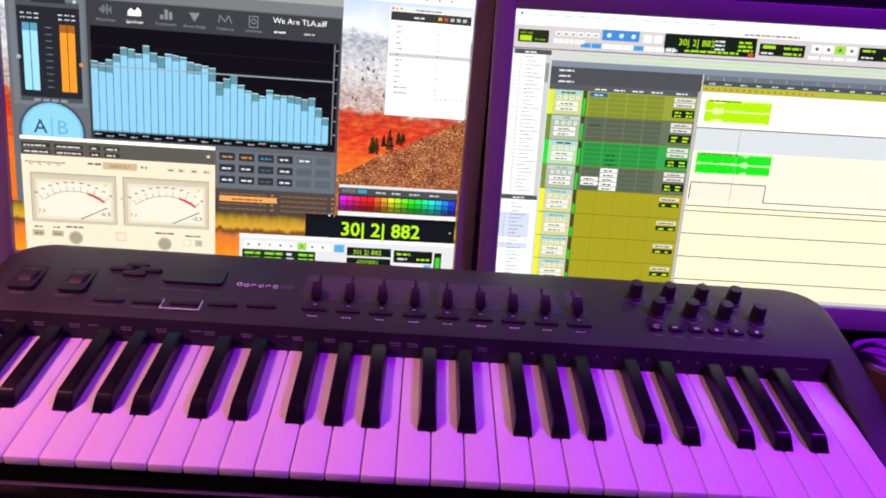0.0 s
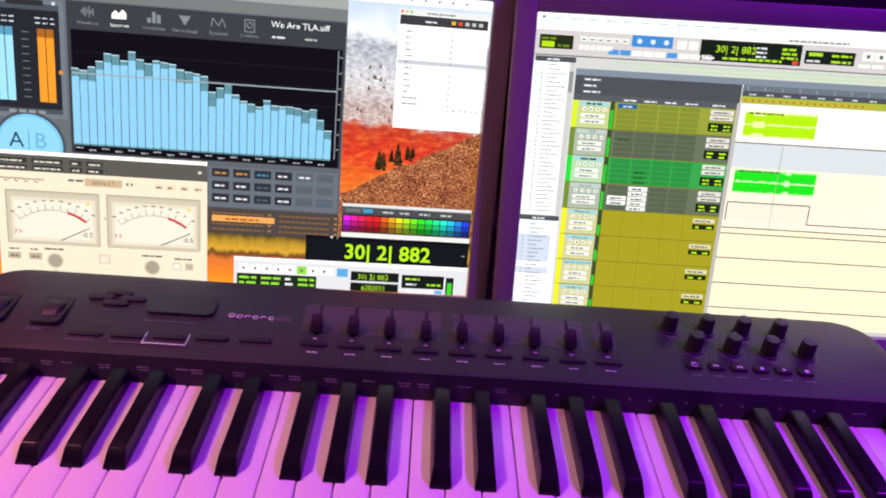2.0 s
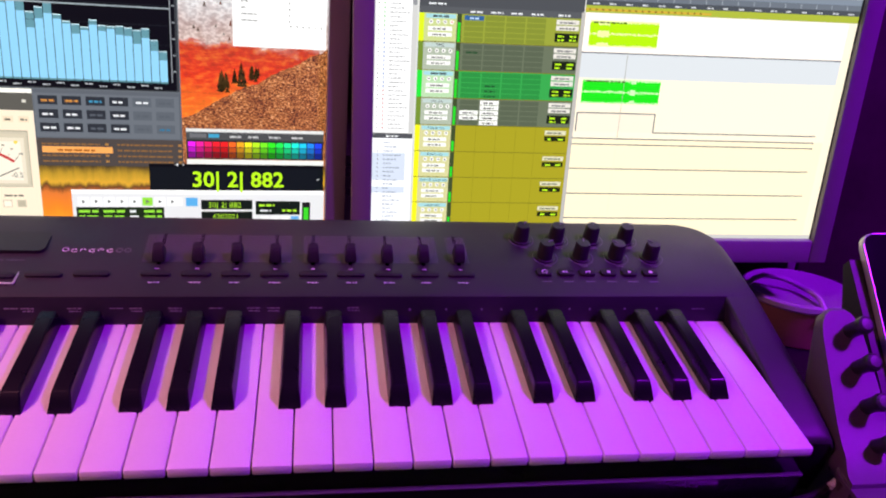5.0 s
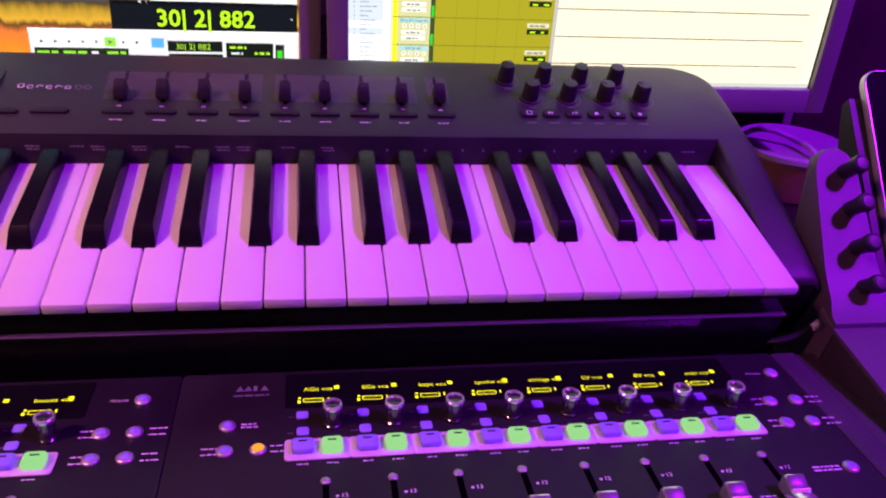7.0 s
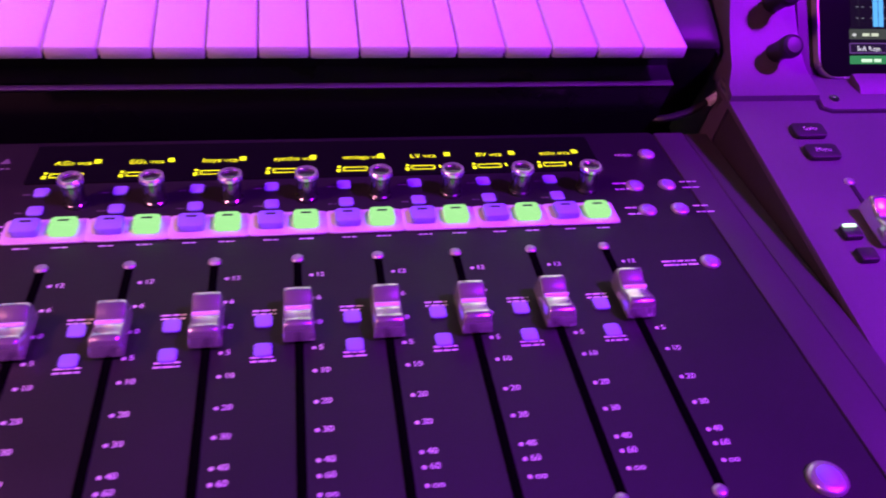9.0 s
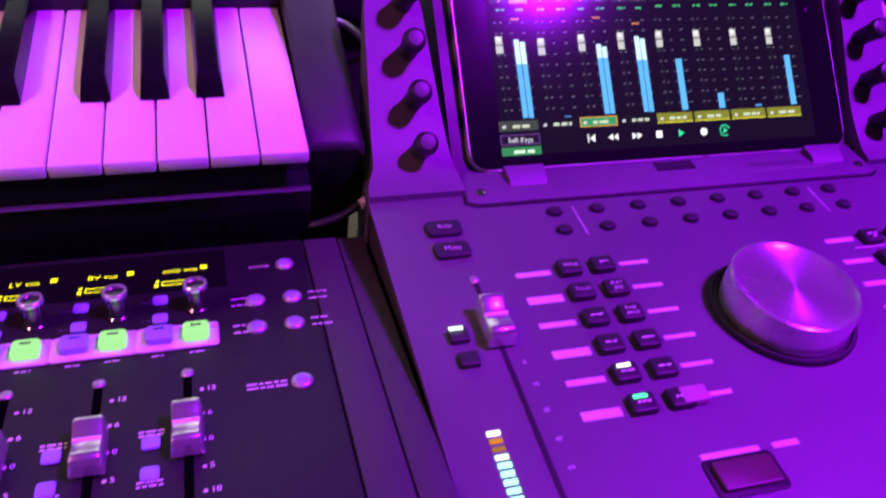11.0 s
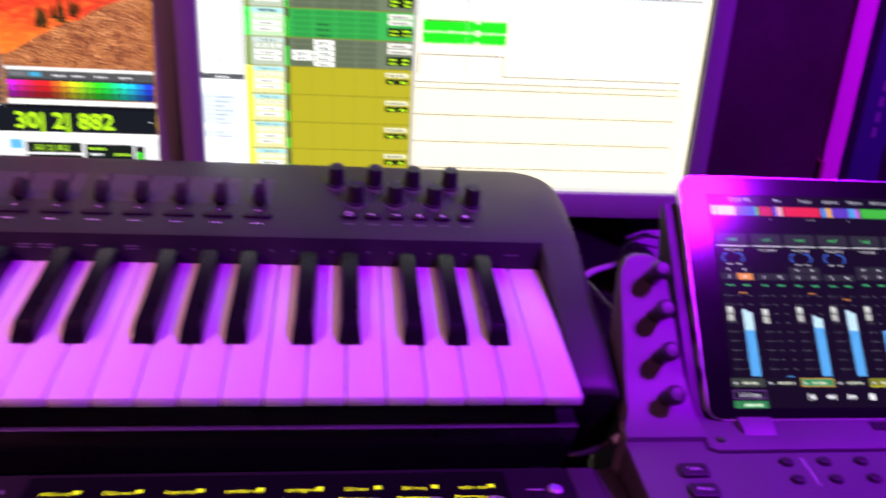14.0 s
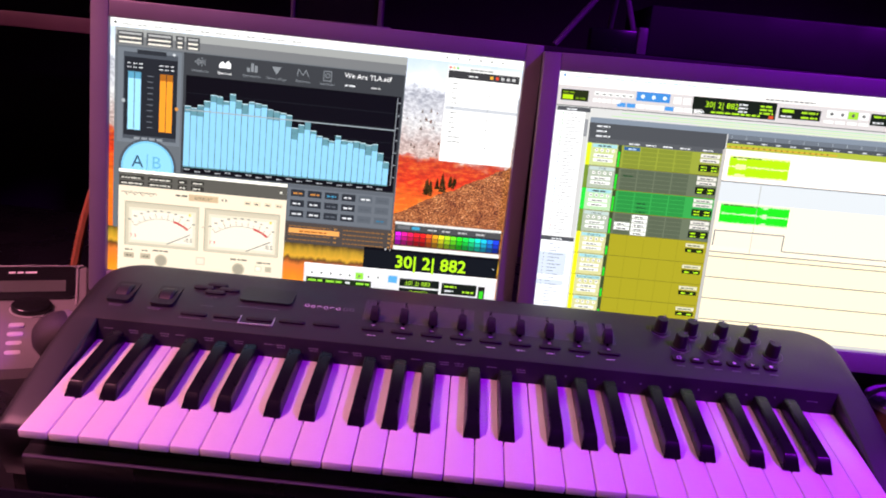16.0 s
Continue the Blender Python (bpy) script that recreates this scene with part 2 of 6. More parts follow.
class Sheet:
    """Flat printing or a picture on a screen, in millimetres: u to the right, v down, in thin layers towards the viewer."""

    def __init__(self, step=0.12):
        self.v, self.f, self.mi, self.mats, self.step = [], [], [], [], step

    def slot(self, mat):
        if mat not in self.mats:
            self.mats.append(mat)
        return self.mats.index(mat)

    def poly(self, pts, mat, k=1):
        n = len(self.v)
        self.v += [(u / 1000, -k * self.step / 1000, -w / 1000) for u, w in pts]
        self.f.append(tuple(range(n, n + len(pts)))[::-1])
        self.mi.append(self.slot(mat))

    def rect(self, u0, v0, u1, v1, mat, k=1):
        self.poly([(u0, v0), (u1, v0), (u1, v1), (u0, v1)], mat, k)

    def line(self, a, b, w, mat, k=2):
        d = Vector((b[0] - a[0], b[1] - a[1])).normalized() * w / 2
        self.poly([(a[0] + d.y, a[1] - d.x), (b[0] + d.y, b[1] - d.x), (b[0] - d.y, b[1] + d.x), (a[0] - d.y, a[1] + d.x)], mat, k)

    def arc(self, c, r, a0, a1, w, mat, k=2, n=14):
        P = [(c[0] + r * math.cos(radians(a0 + (a1 - a0) * i / n)), c[1] - r * math.sin(radians(a0 + (a1 - a0) * i / n))) for i in range(n + 1)]
        for p, q in zip(P, P[1:]):
            self.line(p, q, w, mat, k)

    def disc(self, c, r, mat, k=2, n=20):
        self.poly([(c[0] + r * math.cos(2 * math.pi * i / n), c[1] + r * math.sin(2 * math.pi * i / n)) for i in range(n)], mat, k)

    def text(self, u, v, size, s, mat, k=3, centre=False):
        verts, faces = glyphs(s)
        if centre and verts:
            u -= size * max(x for x, y in verts) / 2
        n = len(self.v)
        self.v += [((u + x * size) / 1000, -k * self.step / 1000, (-v + y * size) / 1000) for x, y in verts]
        self.f += [tuple(n + i for i in f) for f in faces]
        self.mi += [self.slot(mat)] * len(faces)

    def bars(self, u, v, w, h, mat, k=3, seed=0):
        """Writing too small to be read: a row of short bars."""
        rnd, x = random.Random(seed + int(u * 7 + v * 13)), u
        while x < u + w - h * 0.5:
            ln = min(rnd.uniform(1.0, 3.2) * h, u + w - x)
            self.rect(x, v - h * 0.75, x + ln, v, mat, k)
            x += ln + h * 0.5

    def put(self, name, parent, label="", m=None, at=None):
        me = bpy.data.meshes.new(name)
        me.from_pydata(self.v, [], self.f)
        for mt in self.mats:
            me.materials.append(mt)
        me.polygons.foreach_set("material_index", self.mi)
        me.update()
        ob = new(name, me)
        ob.parent = parent
        if m:
            ob.matrix_basis = m
        return tagged(ob, label, kind="stuff" if "print" in name else "")


FLAT = pose(0, 0, 0, -90, 0, 0)


# ---- the room ----
whole("floor", box(-2.2, 2.8, -2.6, 1.9, -0.05, 0.0), CARPET, "dark grey carpet under the desk", "floor", "structure")
whole("ceiling", box(-2.2, 2.8, -2.6, 1.9, 2.6, 2.68), CEILP, "unseen matt ceiling, light enough to bounce fill light", "ceiling", "structure")
for nm, q in (("wall_north", (-2.2, 2.8, 1.4, 1.5)), ("wall_south", (-2.2, 2.8, -2.6, -2.5)), ("wall_west", (-2.2, -2.1, -2.5, 1.4)), ("wall_east", (2.7, 2.8, -2.5, 1.4))):
    whole(nm, box(*q, 0, 2.6), WALLP if nm == "wall_north" else BOUNCEW, "dark painted studio wall" if nm == "wall_north" else "unseen studio wall, pale to bounce fill light", "wall", "structure")

DZ = 0.728
desk = thing("desk", "wide black laminate studio desk with a glossy top", "desk", (0.5, 0.2, 0))
part("desktop", box(-0.75, 1.95, -0.42, 1.15, DZ - 0.03, DZ, 0.003), DESK, desk)
for x in (-0.70, 1.90):
    part("leg", box(x - 0.02, x + 0.02, -0.36, 1.10, 0, DZ - 0.03, 0.003), DESK, desk)


# ---- the piano-style controller keyboard ----
kb = thing("controller_keyboard", "black forty-nine key controller keyboard with white and black keys", "keyboard", (0.341, 0.12, DZ), lay=LEVEL)
ZK, PITCH, XL, XR = 0.80, 0.0235, -0.031, 0.713


def panel_z(y):
    return 0.817 + 0.11 * (y - 0.148)


def rear(x, r=0.042, y=0.250):
    d = min(x - XL, XR - x)
    return y if d >= r else y - r + math.sqrt(max(0.0, r * r - (r - d) ** 2))


xs = [XL + 0.042 * (1 - math.cos(radians(a))) for a in (0, 12, 24, 36, 50, 65, 80, 90)]
xs = xs + [0.1, 0.34, 0.58] + [XL + XR - x for x in reversed(xs)]
st = []
for x in xs:
    yr = max(rear(x), 0.165)
    e = 0.004 if XL + 0.001 < x < XR - 0.001 else 0.0
    d = min(x - XL, XR - x)
    drop = 0.006 * max(0.0, 1 - d / 0.012) ** 2
    st.append([(x, 0.148, 0.760), (x, 0.148, 0.817 - drop), (x, 0.151, panel_z(0.151) + 0.0006 - drop), (x, yr - 0.010, panel_z(yr - 0.010) - drop), (x, yr - 0.003, panel_z(yr) - 0.002 - drop), (x, yr, panel_z(yr) - 0.008 - drop), (x, yr, 0.760)])
part("control_panel", loft(st), PANEL, kb, "charcoal matt control panel with a rounded rear edge", 30)
part("fallboard", loft([[(x, 0.1475, 0.775), (x, 0.140, 0.775), (x, 0.140, 0.801), (x, 0.1475, 0.8165)] for x in (0.0, 0.683)]), FALL, kb, "dark strip behind the keys with small printing")
part("chassis", loft([[(x, 0.247, DZ + 0.006), (x, 0.012, DZ + 0.004), (x, 0.006, DZ + 0.008), (x, 0.003, 0.7715), (x, 0.006, 0.7745), (x, 0.016, 0.7755), (x, 0.018, 0.779), (x, 0.1475, 0.779), (x, 0.247, 0.779)] for x in (-0.0010, 0.6825)]), CHASSIS, kb, "gloss black lower shell with a thin front lip")
# the highlight along the lip edge is drawn as a strip of lighter plastic
part("front_lip", box(0.0, 0.6825, 0.0012, 0.0050, 0.7736, 0.7746, 0.0004), MIXSIDE, kb, "thin lighter strip standing in for the lip highlight")
for side in (0, 1):
    a, b = (XL, -0.0012) if side == 0 else (0.6827, XR)
    # the outer edge is rounded over, the inner one nearly sharp; the front drops steeply and runs back under
    soft_in = ((a, 0.0075), (a + 0.0015, 0.0040), (a + 0.004, 0.0018), (a + 0.008, 0.0004), (a + 0.012, 0.0), (b - 0.004, 0.0), (b - 0.001, 0.0004), (b, 0.0016))
    if side == 1:
        soft_in = tuple((a + b - x, dr) for x, dr in reversed(soft_in))
    bm = loft([[(x, 0.0195, 0.7845 - dr), (x, 0.0200, 0.7872 - dr), (x, 0.0225, 0.7895 - dr), (x, 0.030, 0.7922 - dr), (x, 0.050, 0.7975 - dr), (x, 0.090, 0.8067 - dr), (x, 0.1478, 0.8172 - dr), (x, 0.1478, 0.770), (x, 0.030, 0.770)]
               for x, dr in soft_in])
    part("end_cheek", bm, PANEL, kb, "smooth dark end block beside the keys", 40)
    bm = loft([[(x, 0.0192 + (0.004 if x in (a, b) else 0), 0.7843), (x, 0.2465, 0.7843), (x, 0.2465, DZ + 0.003), (x, 0.040, DZ + 0.003), (x, 0.026, DZ + 0.006), (x, 0.0205, 0.762)] for x in (a, a + 0.004, b - 0.004, b)])
    part("end_block_base", bm, CHASSIS, kb, "gloss black lower end of the keyboard", 40)
for x in (0.03, 0.65):
    for y in (0.03, 0.22):
        part("foot", lathe([(0.010, 0), (0.010, 0.006)], 14, (x, y, DZ)), RUBBER, kb)

# white keys: front lip, rounded rim
bm = box(-0.01130, 0.01130, 0, 0.1395, -0.0072, 0, 0.0012, 2)
box(-0.0106, 0.0106, 0.022, 0.138, -0.019, -0.0065, 0, 2, bm)
wk = mesh_of("white_key", bm, IVORY)
for i in range(29):
    rnd = random.Random(i)
    piece("white_key", wk, kb, ((i + 0.5) * PITCH, 0, ZK + rnd.uniform(-0.0002, 0.0002)))
# black keys: sloped front, narrower top
def black_key():
    def ring(hw, y0, y1, z):
        return [(-hw, y0, z), (hw, y0, z), (hw, y1, z), (-hw, y1, z)]
    bm2 = loft([ring(0.0070, 0.0480, 0.1400, -0.006), ring(0.0070, 0.0480, 0.1400, 0.0005), ring(0.0057, 0.0556, 0.1400, 0.0095), ring(0.0050, 0.0578, 0.1400, 0.0112)])
    bmesh.ops.bevel(bm2, geom=[e for e in bm2.edges if max(v.co.z for v in e.verts) > 0.003], offset=0.0007, segments=2, affect="EDGES")
    return bm2
bk = mesh_of("black_key", black_key(), EBONY, 50)
for o in range(4):
    for n, dx in ((1, -0.0030), (2, 0.0022), (4, -0.0042), (5, 0.0), (6, 0.0032)):
        piece("black_key", bk, kb, ((7 * o + n) * PITCH + dx, 0, ZK))

# faders, buttons, knobs on the panel
TILT_P = Matrix.Rotation(math.atan(0.11), 4, "X")
FX = [0.251 + 0.0281 * i for i in range(9)]
slot_me = mesh_of("fader_slot", box(-0.0014, 0.0014, -0.019, 0.019, 0, 0.0004), SLOTM)
bm = loft([[(-0.0044, -0.0066, 0.002), (0.0044, -0.0066, 0.002), (0.0044, 0.0066, 0.002), (-0.0044, 0.0066, 0.002)],
           [(-0.0043, -0.0058, 0.007), (0.0043, -0.0058, 0.007), (0.0043, 0.0058, 0.007), (-0.0043, 0.0058, 0.007)],
           [(-0.0036, -0.0018, 0.0120), (0.0036, -0.0018, 0.0120), (0.0036, 0.0042, 0.0135), (-0.0036, 0.0042, 0.0135)]])
bmesh.ops.bevel(bm, geom=bm.edges[:], offset=0.0008, segments=2, affect="EDGES")
box(-0.0009, 0.0009, -0.003, 0.003, 0, 0.005, 0, 2, bm)
cap_me = mesh_of("fader_cap", bm, RUBBER)
but_me = mesh_of("panel_button", prism(round_rect(-0.0105, 0.0105, -0.0026, 0.0026, 0.002), 0, 0.0022, 0.0006), RUBBER)
for i, x in enumerate(FX):
    piece("fader_slot", slot_me, kb, (x, 0.203, panel_z(0.203)), "", TILT_P)
    piece("fader_cap", cap_me, kb, (x, 0.1905 + 0.0006 * (i % 3), panel_z(0.1905)), "", TILT_P)
    piece("panel_button", but_me, kb, (x, 0.1725, panel_z(0.1725)), "", TILT_P)
bm = lathe([(0.0084, 0), (0.0084, 0.0012), (0.0066, 0.0016), (0.0060, 0.0130), (0.0052, 0.0150), (0, 0.0152)], 20)
kn_me = mesh_of("rotary_knob", bm, KNOB)
pt_me = mesh_of("pointer", box(-0.0004, 0.0004, 0.001, 0.0062, 0.0152, 0.0156), INKDIM)
turns = random.Random(4)
for x0, y in ((0.532, 0.220), (0.547, 0.1965)):
    for i in range(4):
        r = Matrix.Rotation(radians(turns.uniform(-70, 70)), 4, "Z")
        k = piece("rotary_knob", kn_me, kb, (x0 + 0.0297 * i, y, panel_z(y)), "small black rotary knob with a white pointer", TILT_P @ r)
        p = new("pointer", pt_me)
        p.parent = k
tb_me = mesh_of("transport_button", prism(round_rect(-0.0062, 0.0062, -0.0040, 0.0040, 0.0022), 0, 0.0026, 0.0007), RUBBER)
for i in range(6):
    piece("transport_button", tb_me, kb, (0.542 + 0.0174 * i, 0.1755, panel_z(0.1755)), "", TILT_P)
# left end: wheels, display, pads
for x in (0.006, 0.048):
    w = part("wheel_well", prism(round_rect(x - 0.011, x + 0.011, 0.174, 0.216, 0.004), panel_z(0.19) - 0.001, panel_z(0.2) + 0.0014), RUBBER, kb)
    bm = lathe([(0.0175, -0.007), (0.019, -0.005), (0.019, 0.005), (0.0175, 0.007)], 28, (x, 0.195, panel_z(0.195) - 0.0135), Matrix.Rotation(radians(90), 4, "Y"))
    part("wheel", bm, RUBBER, kb, "ribbed dark control wheel")
disp = part("display", prism(round_rect(0.117, 0.169, 0.196, 0.2235, 0.005), panel_z(0.21) - 0.002, panel_z(0.2235) + 0.0001), surface("dark_lcd", (0.012, 0.012, 0.013), 0.42), kb, "unlit dark small display window")
ov_me = mesh_of("oval_button", prism(round_rect(-0.0125, 0.0125, -0.0028, 0.0028, 0.0024), 0, 0.0024, 0.0006), RUBBER)
for x, y in ((0.082, 0.168), (0.113, 0.1685), (0.144, 0.1695), (0.175, 0.171), (0.207, 0.172)):
    piece("oval_button", ov_me, kb, (x, y, panel_z(y)), "", TILT_P)
pad_me = mesh_of("arrow_pad", prism(round_rect(-0.010, 0.010, -0.003, 0.003, 0.0026), 0, 0.0024, 0.0006), RUBBER)
for x, y in ((0.090, 0.219), (0.078, 0.2125), (0.103, 0.2125), (0.091, 0.206)):
    piece("arrow_pad", pad_me, kb, (x, y, panel_z(y)), "", TILT_P)
bm = None
for q in ((0.1252, 0.1582, 0.1755, 0.1770), (0.1252, 0.1582, 0.1600, 0.1615), (0.1252, 0.1264, 0.1615, 0.1755), (0.1570, 0.1582, 0.1615, 0.1755)):
    bm = box(*q, panel_z(0.17) - 0.0004, panel_z(0.17) + 0.0010, 0.0003, 1, bm)
part("button_frame", bm, SATIN, kb, "thin silver frame round one button")

# printing on the panel
s = Sheet(0.1)
for i, x in enumerate(FX):
    s.bars(1000 * x - 4, -163, 8, 1.3, INK, 3, i)
    s.rect(1000 * x - 1.5, -180, 1000 * x + 1.5, -179, INK, 3)
for i in range(6):
    s.rect(1000 * (0.542 + 0.0174 * i) - 4, -166, 1000 * (0.542 + 0.0174 * i) + 4, -164.8, INKDIM, 3)
for x0, y in ((532, 220), (547, 196.5)):
    for i in range(4):
        s.arc((x0 + 29.7 * i, -y), 10.2, 150, 390, 0.5, INKDIM, 3, 12)
        s.rect(x0 + 29.7 * i - 3, -y + 11.2, x0 + 29.7 * i + 3, -y + 12.2, INKDIM, 3)
for n in range(15):
    for a, b in ((239, 347), (356, 460), (468, 484)):
        s.rect(a, -221 + 2.3 * n, b, -220.35 + 2.3 * n, INKDIM, 2)
for a in (0, 37):
    s.bars(a, -171, 14, 1.3, INKDIM, 3, a), s.bars(a + 1, -169, 11, 1.2, INKDIM, 3, a + 1)
for a in (70, 102, 134):
    s.bars(a, -161, 22, 1.3, INKDIM, 3, a)
for a, b in ((84, -183), (84, -198), (118, -188), (132, -188), (146, -188)):
    s.bars(a, b, 12, 1.1, INKDIM, 3, a)
# the maker's wordmark as plain shapes
for n in range(6):
    u = 181 + 6.2 * n
    s.disc((u + 2.2, -201.4), 2.5, INK, 3, 14) if n == 0 else s.arc((u + 2.2, -200.4), 1.9, 20, 340 if n % 2 else 200, 0.8, INK, 3, 10)
s.disc((183.2, -201.4), 1.7, PANEL, 4, 14)
for u in (221, 227):
    s.arc((u, -201), 2.2, 0, 360, 0.8, INKDIM, 3, 10)
mk = s.put("printed_markings", kb, "pale grey printed lines and captions")
mk.matrix_basis = Matrix.Translation(-shifted(kb) + Vector((0, 0, 0.817 - 0.11 * 0.148 + 0.0009))) @ TILT_P @ FLAT
s = Sheet(0.1)
for i, x in enumerate((11, 34, 63, 78, 104, 132, 160, 171, 201, 229, 242, 268, 296, 322, 336, 366, 393)):
    s.bars(x - 5, -809.6, 9, 1.2, INKDIM, 1, i)
    if i % 3:
        s.bars(x - 4, -807.6, 8, 1.2, INKDIM, 1, i + 40)
for x in (434, 461, 488, 503, 530, 556, 572, 600, 626):
    s.rect(x - 0.8, -809.5, x + 0.8, -807.8, INKDIM, 1)
s.bars(655, -808, 11, 1.3, INKDIM, 1)
fl = s.put("fallboard_print", kb, "faint small captions")
fl.matrix_basis = Matrix.Translation(-shifted(kb) + Vector((0, 0.1435, 0))) @ Matrix.Translation((0, 0, 0.8085)) @ pose(0, 0, 0, -26, 0, 0) @ Matrix.Translation((0, 0, -0.8085))
# transport symbols on the buttons
s = Sheet(0.1)
for i in range(6):
    u, v = 542 + 17.4 * i, -175.5
    if i == 0:
        s.arc((u, v), 2.2, 0, 330, 0.7, INK, 1)
    elif i in (1, 2):
        for o in (-1.6, 0.8):
            w = 1 if i == 2 else -1
            s.poly([(u + o, v - 1.3), (u + o + 2.2 * w, v), (u + o, v + 1.3)][::w], INK, 1)
    elif i == 3:
        s.rect(u - 1.4, v - 1.4, u + 1.4, v + 1.4, INK, 1)
    elif i == 4:
        s.poly([(u - 1.4, v - 1.7), (u + 1.7, v), (u - 1.4, v + 1.7)], INK, 1)
    else:
        s.disc((u, v), 1.7, INK, 1)
sy = s.put("transport_symbols", kb, "white transport symbols")
sy.matrix_basis = Matrix.Translation(-shifted(kb) + Vector((0, 0, 0.817 - 0.11 * 0.148 + 0.0028))) @ TILT_P @ FLAT


# ---- the two monitors ----
SCR = 1.3
def g_(h):
    return glow(h, SCR)


def wallpaper(name):
    """Autumn mountain desktop picture, lit by the screen."""
    m = bpy.data.materials.new(name)
    m.use_nodes = True
    nt, b = m.node_tree, m.node_tree.nodes["Principled BSDF"]
    N, L = nt.nodes.new, nt.links.new
    co, sep = N("ShaderNodeTexCoord"), N("ShaderNodeSeparateXYZ")
    L(co.outputs["Object"], sep.inputs[0])

    def noise_tex(scale, detail=6, stretch=(1, 1, 1)):
        mp, t = N("ShaderNodeMapping"), N("ShaderNodeTexNoise")
        mp.inputs["Scale"].default_value = stretch
        t.inputs["Scale"].default_value, t.inputs["Detail"].default_value, t.inputs["Roughness"].default_value = scale, detail, 0.65
        L(co.outputs["Object"], mp.inputs[0]), L(mp.outputs[0], t.inputs["Vector"])
        return t.outputs["Fac"]

    def op(kind, a, c, d=None):
        n = N("ShaderNodeMath")
        n.operation = kind
        for i, v in enumerate((a, c, d)):
            if v is None:
                continue
            if isinstance(v, (int, float)):
                n.inputs[i].default_value = v
            else:
                L(v, n.inputs[i])
        return n.outputs[0]

    def ramp(fac, stops):
        r = N("ShaderNodeValToRGB")
        els = r.color_ramp.elements
        while len(els) < len(stops):
            els.new(0.5)
        for e, (p, h) in zip(els, stops):
            e.position, e.color = p, (*rgb(h), 1)
        L(fac, r.inputs[0])
        return r.outputs[0]

    def blend(fac, a, c):
        n = N("ShaderNodeMix")
        n.data_type = "RGBA"
        L(fac, n.inputs[0]), L(a, n.inputs[6]), L(c, n.inputs[7])
        return n.outputs[2]

    big, fine = noise_tex(38, 8), noise_tex(260, 6)
    v = op("MULTIPLY", sep.outputs["Z"], -1 / 0.28)
    vn = op("ADD", v, op("MULTIPLY_ADD", big, 0.16, -0.08))
    land = ramp(vn, [(0.03, "c6d6ea"), (0.13, "eef2f8"), (0.16, "a2a8b4"), (0.22, "ccced4"), (0.28, "dcdad8"), (0.34, "b89c92"), (0.395, "c8a898"), (0.425, "b8401c"), (0.50, "dc3a0c"), (0.60, "f4801c")])
    rock = ramp(noise_tex(170, 8, (1, 1, 1.7)), [(0.36, "3c3c46"), (0.48, "a8a4a8"), (0.58, "fbfafa")])
    streak = ramp(noise_tex(90, 8, (1, 1, 2.6)), [(0.36, "5a1806"), (0.50, "d8360a"), (0.64, "fb9a30")])
    high = op("MULTIPLY", op("GREATER_THAN", vn, 0.14), op("LESS_THAN", vn, 0.41))
    shade = blend(op("MULTIPLY", high, 0.32), land, rock)
    shade = blend(op("MULTIPLY", op("GREATER_THAN", vn, 0.405), 0.35), shade, streak)
    # brown hillside below a rising line, with a lake and shore under it
    hill_line = op("MULTIPLY_ADD", sep.outputs["X"], -0.52, 0.340)
    below = op("GREATER_THAN", op("ADD", op("MULTIPLY", sep.outputs["Z"], -1.0), op("MULTIPLY_ADD", big, 0.014, -0.007)), hill_line)
    grass = ramp(op("ADD", noise_tex(420, 6, (1, 1, 2.2)), op("MULTIPLY_ADD", noise_tex(60, 5, (1, 1, 2.0)), 0.34, -0.19)), [(0.36, "2e180c"), (0.47, "8a4a22"), (0.56, "cc8448"), (0.66, "f0c090")])
    pic = blend(below, shade, grass)
    lake = ramp(op("ADD", op("MULTIPLY", sep.outputs["Z"], -1 / 0.28), op("MULTIPLY_ADD", noise_tex(120, 5, (1, 1, 0.25)), 0.05, -0.025)),
                [(0.79, "3c3312"), (0.815, "b08a20"), (0.845, "d7a32a"), (0.86, "5a3a14"), (0.88, "d8742a"), (0.93, "f08418"), (0.985, "f6a21c")])
    pic = blend(op("GREATER_THAN", op("MULTIPLY", sep.outputs["Z"], -1.0), 0.2215), pic, lake)
    L(pic, b.inputs["Emission Color"])
    b.inputs["Emission Strength"].default_value = SCR
    b.inputs["Base Color"].default_value, b.inputs["Roughness"].default_value = (0.02, 0.02, 0.02, 1), 0.5
    return m


PAPER = wallpaper("desktop_picture")


def monitor(label, m, w, picture):
    """A flat monitor in its own frame: the screen's upper left corner at the origin, x along its width, z up."""
    h = w / 1.6
    t = thing("monitor", label, "monitor", m=m, group="pair of monitors")
    f = 0.0185
    bm = bmesh.new()
    for q in ((-f, 0.0, -h - 0.024, f), (w, w + f, -h - 0.024, f), (0.0, w, 0.0, f), (0.0, w, -h - 0.024, -h)):
        box(q[0], q[1], -0.0075, 0.018, q[2], q[3], 0.0018, 2, bm)
    part("bezel", bm, BEZEL, t, "grey plastic screen surround")
    part("back_shell", loft([[(x0, y, z0), (x1, y, z0), (x1, y, z1), (x0, y, z1)] for y, x0, x1, z0, z1 in ((0.018, -f, w + f, -h - 0.024, f), (0.035, -f + 0.01, w + f - 0.01, -h - 0.01, f - 0.01), (0.065, 0.06, w - 0.06, -h + 0.04, -0.05))]), BEZEL, t)
    part("screen_panel", box(0, w, 0.0, 0.006, -h, 0), GLASSY, t)
    picture.put("screen_picture", t, "lit screen with open program windows")
    return t


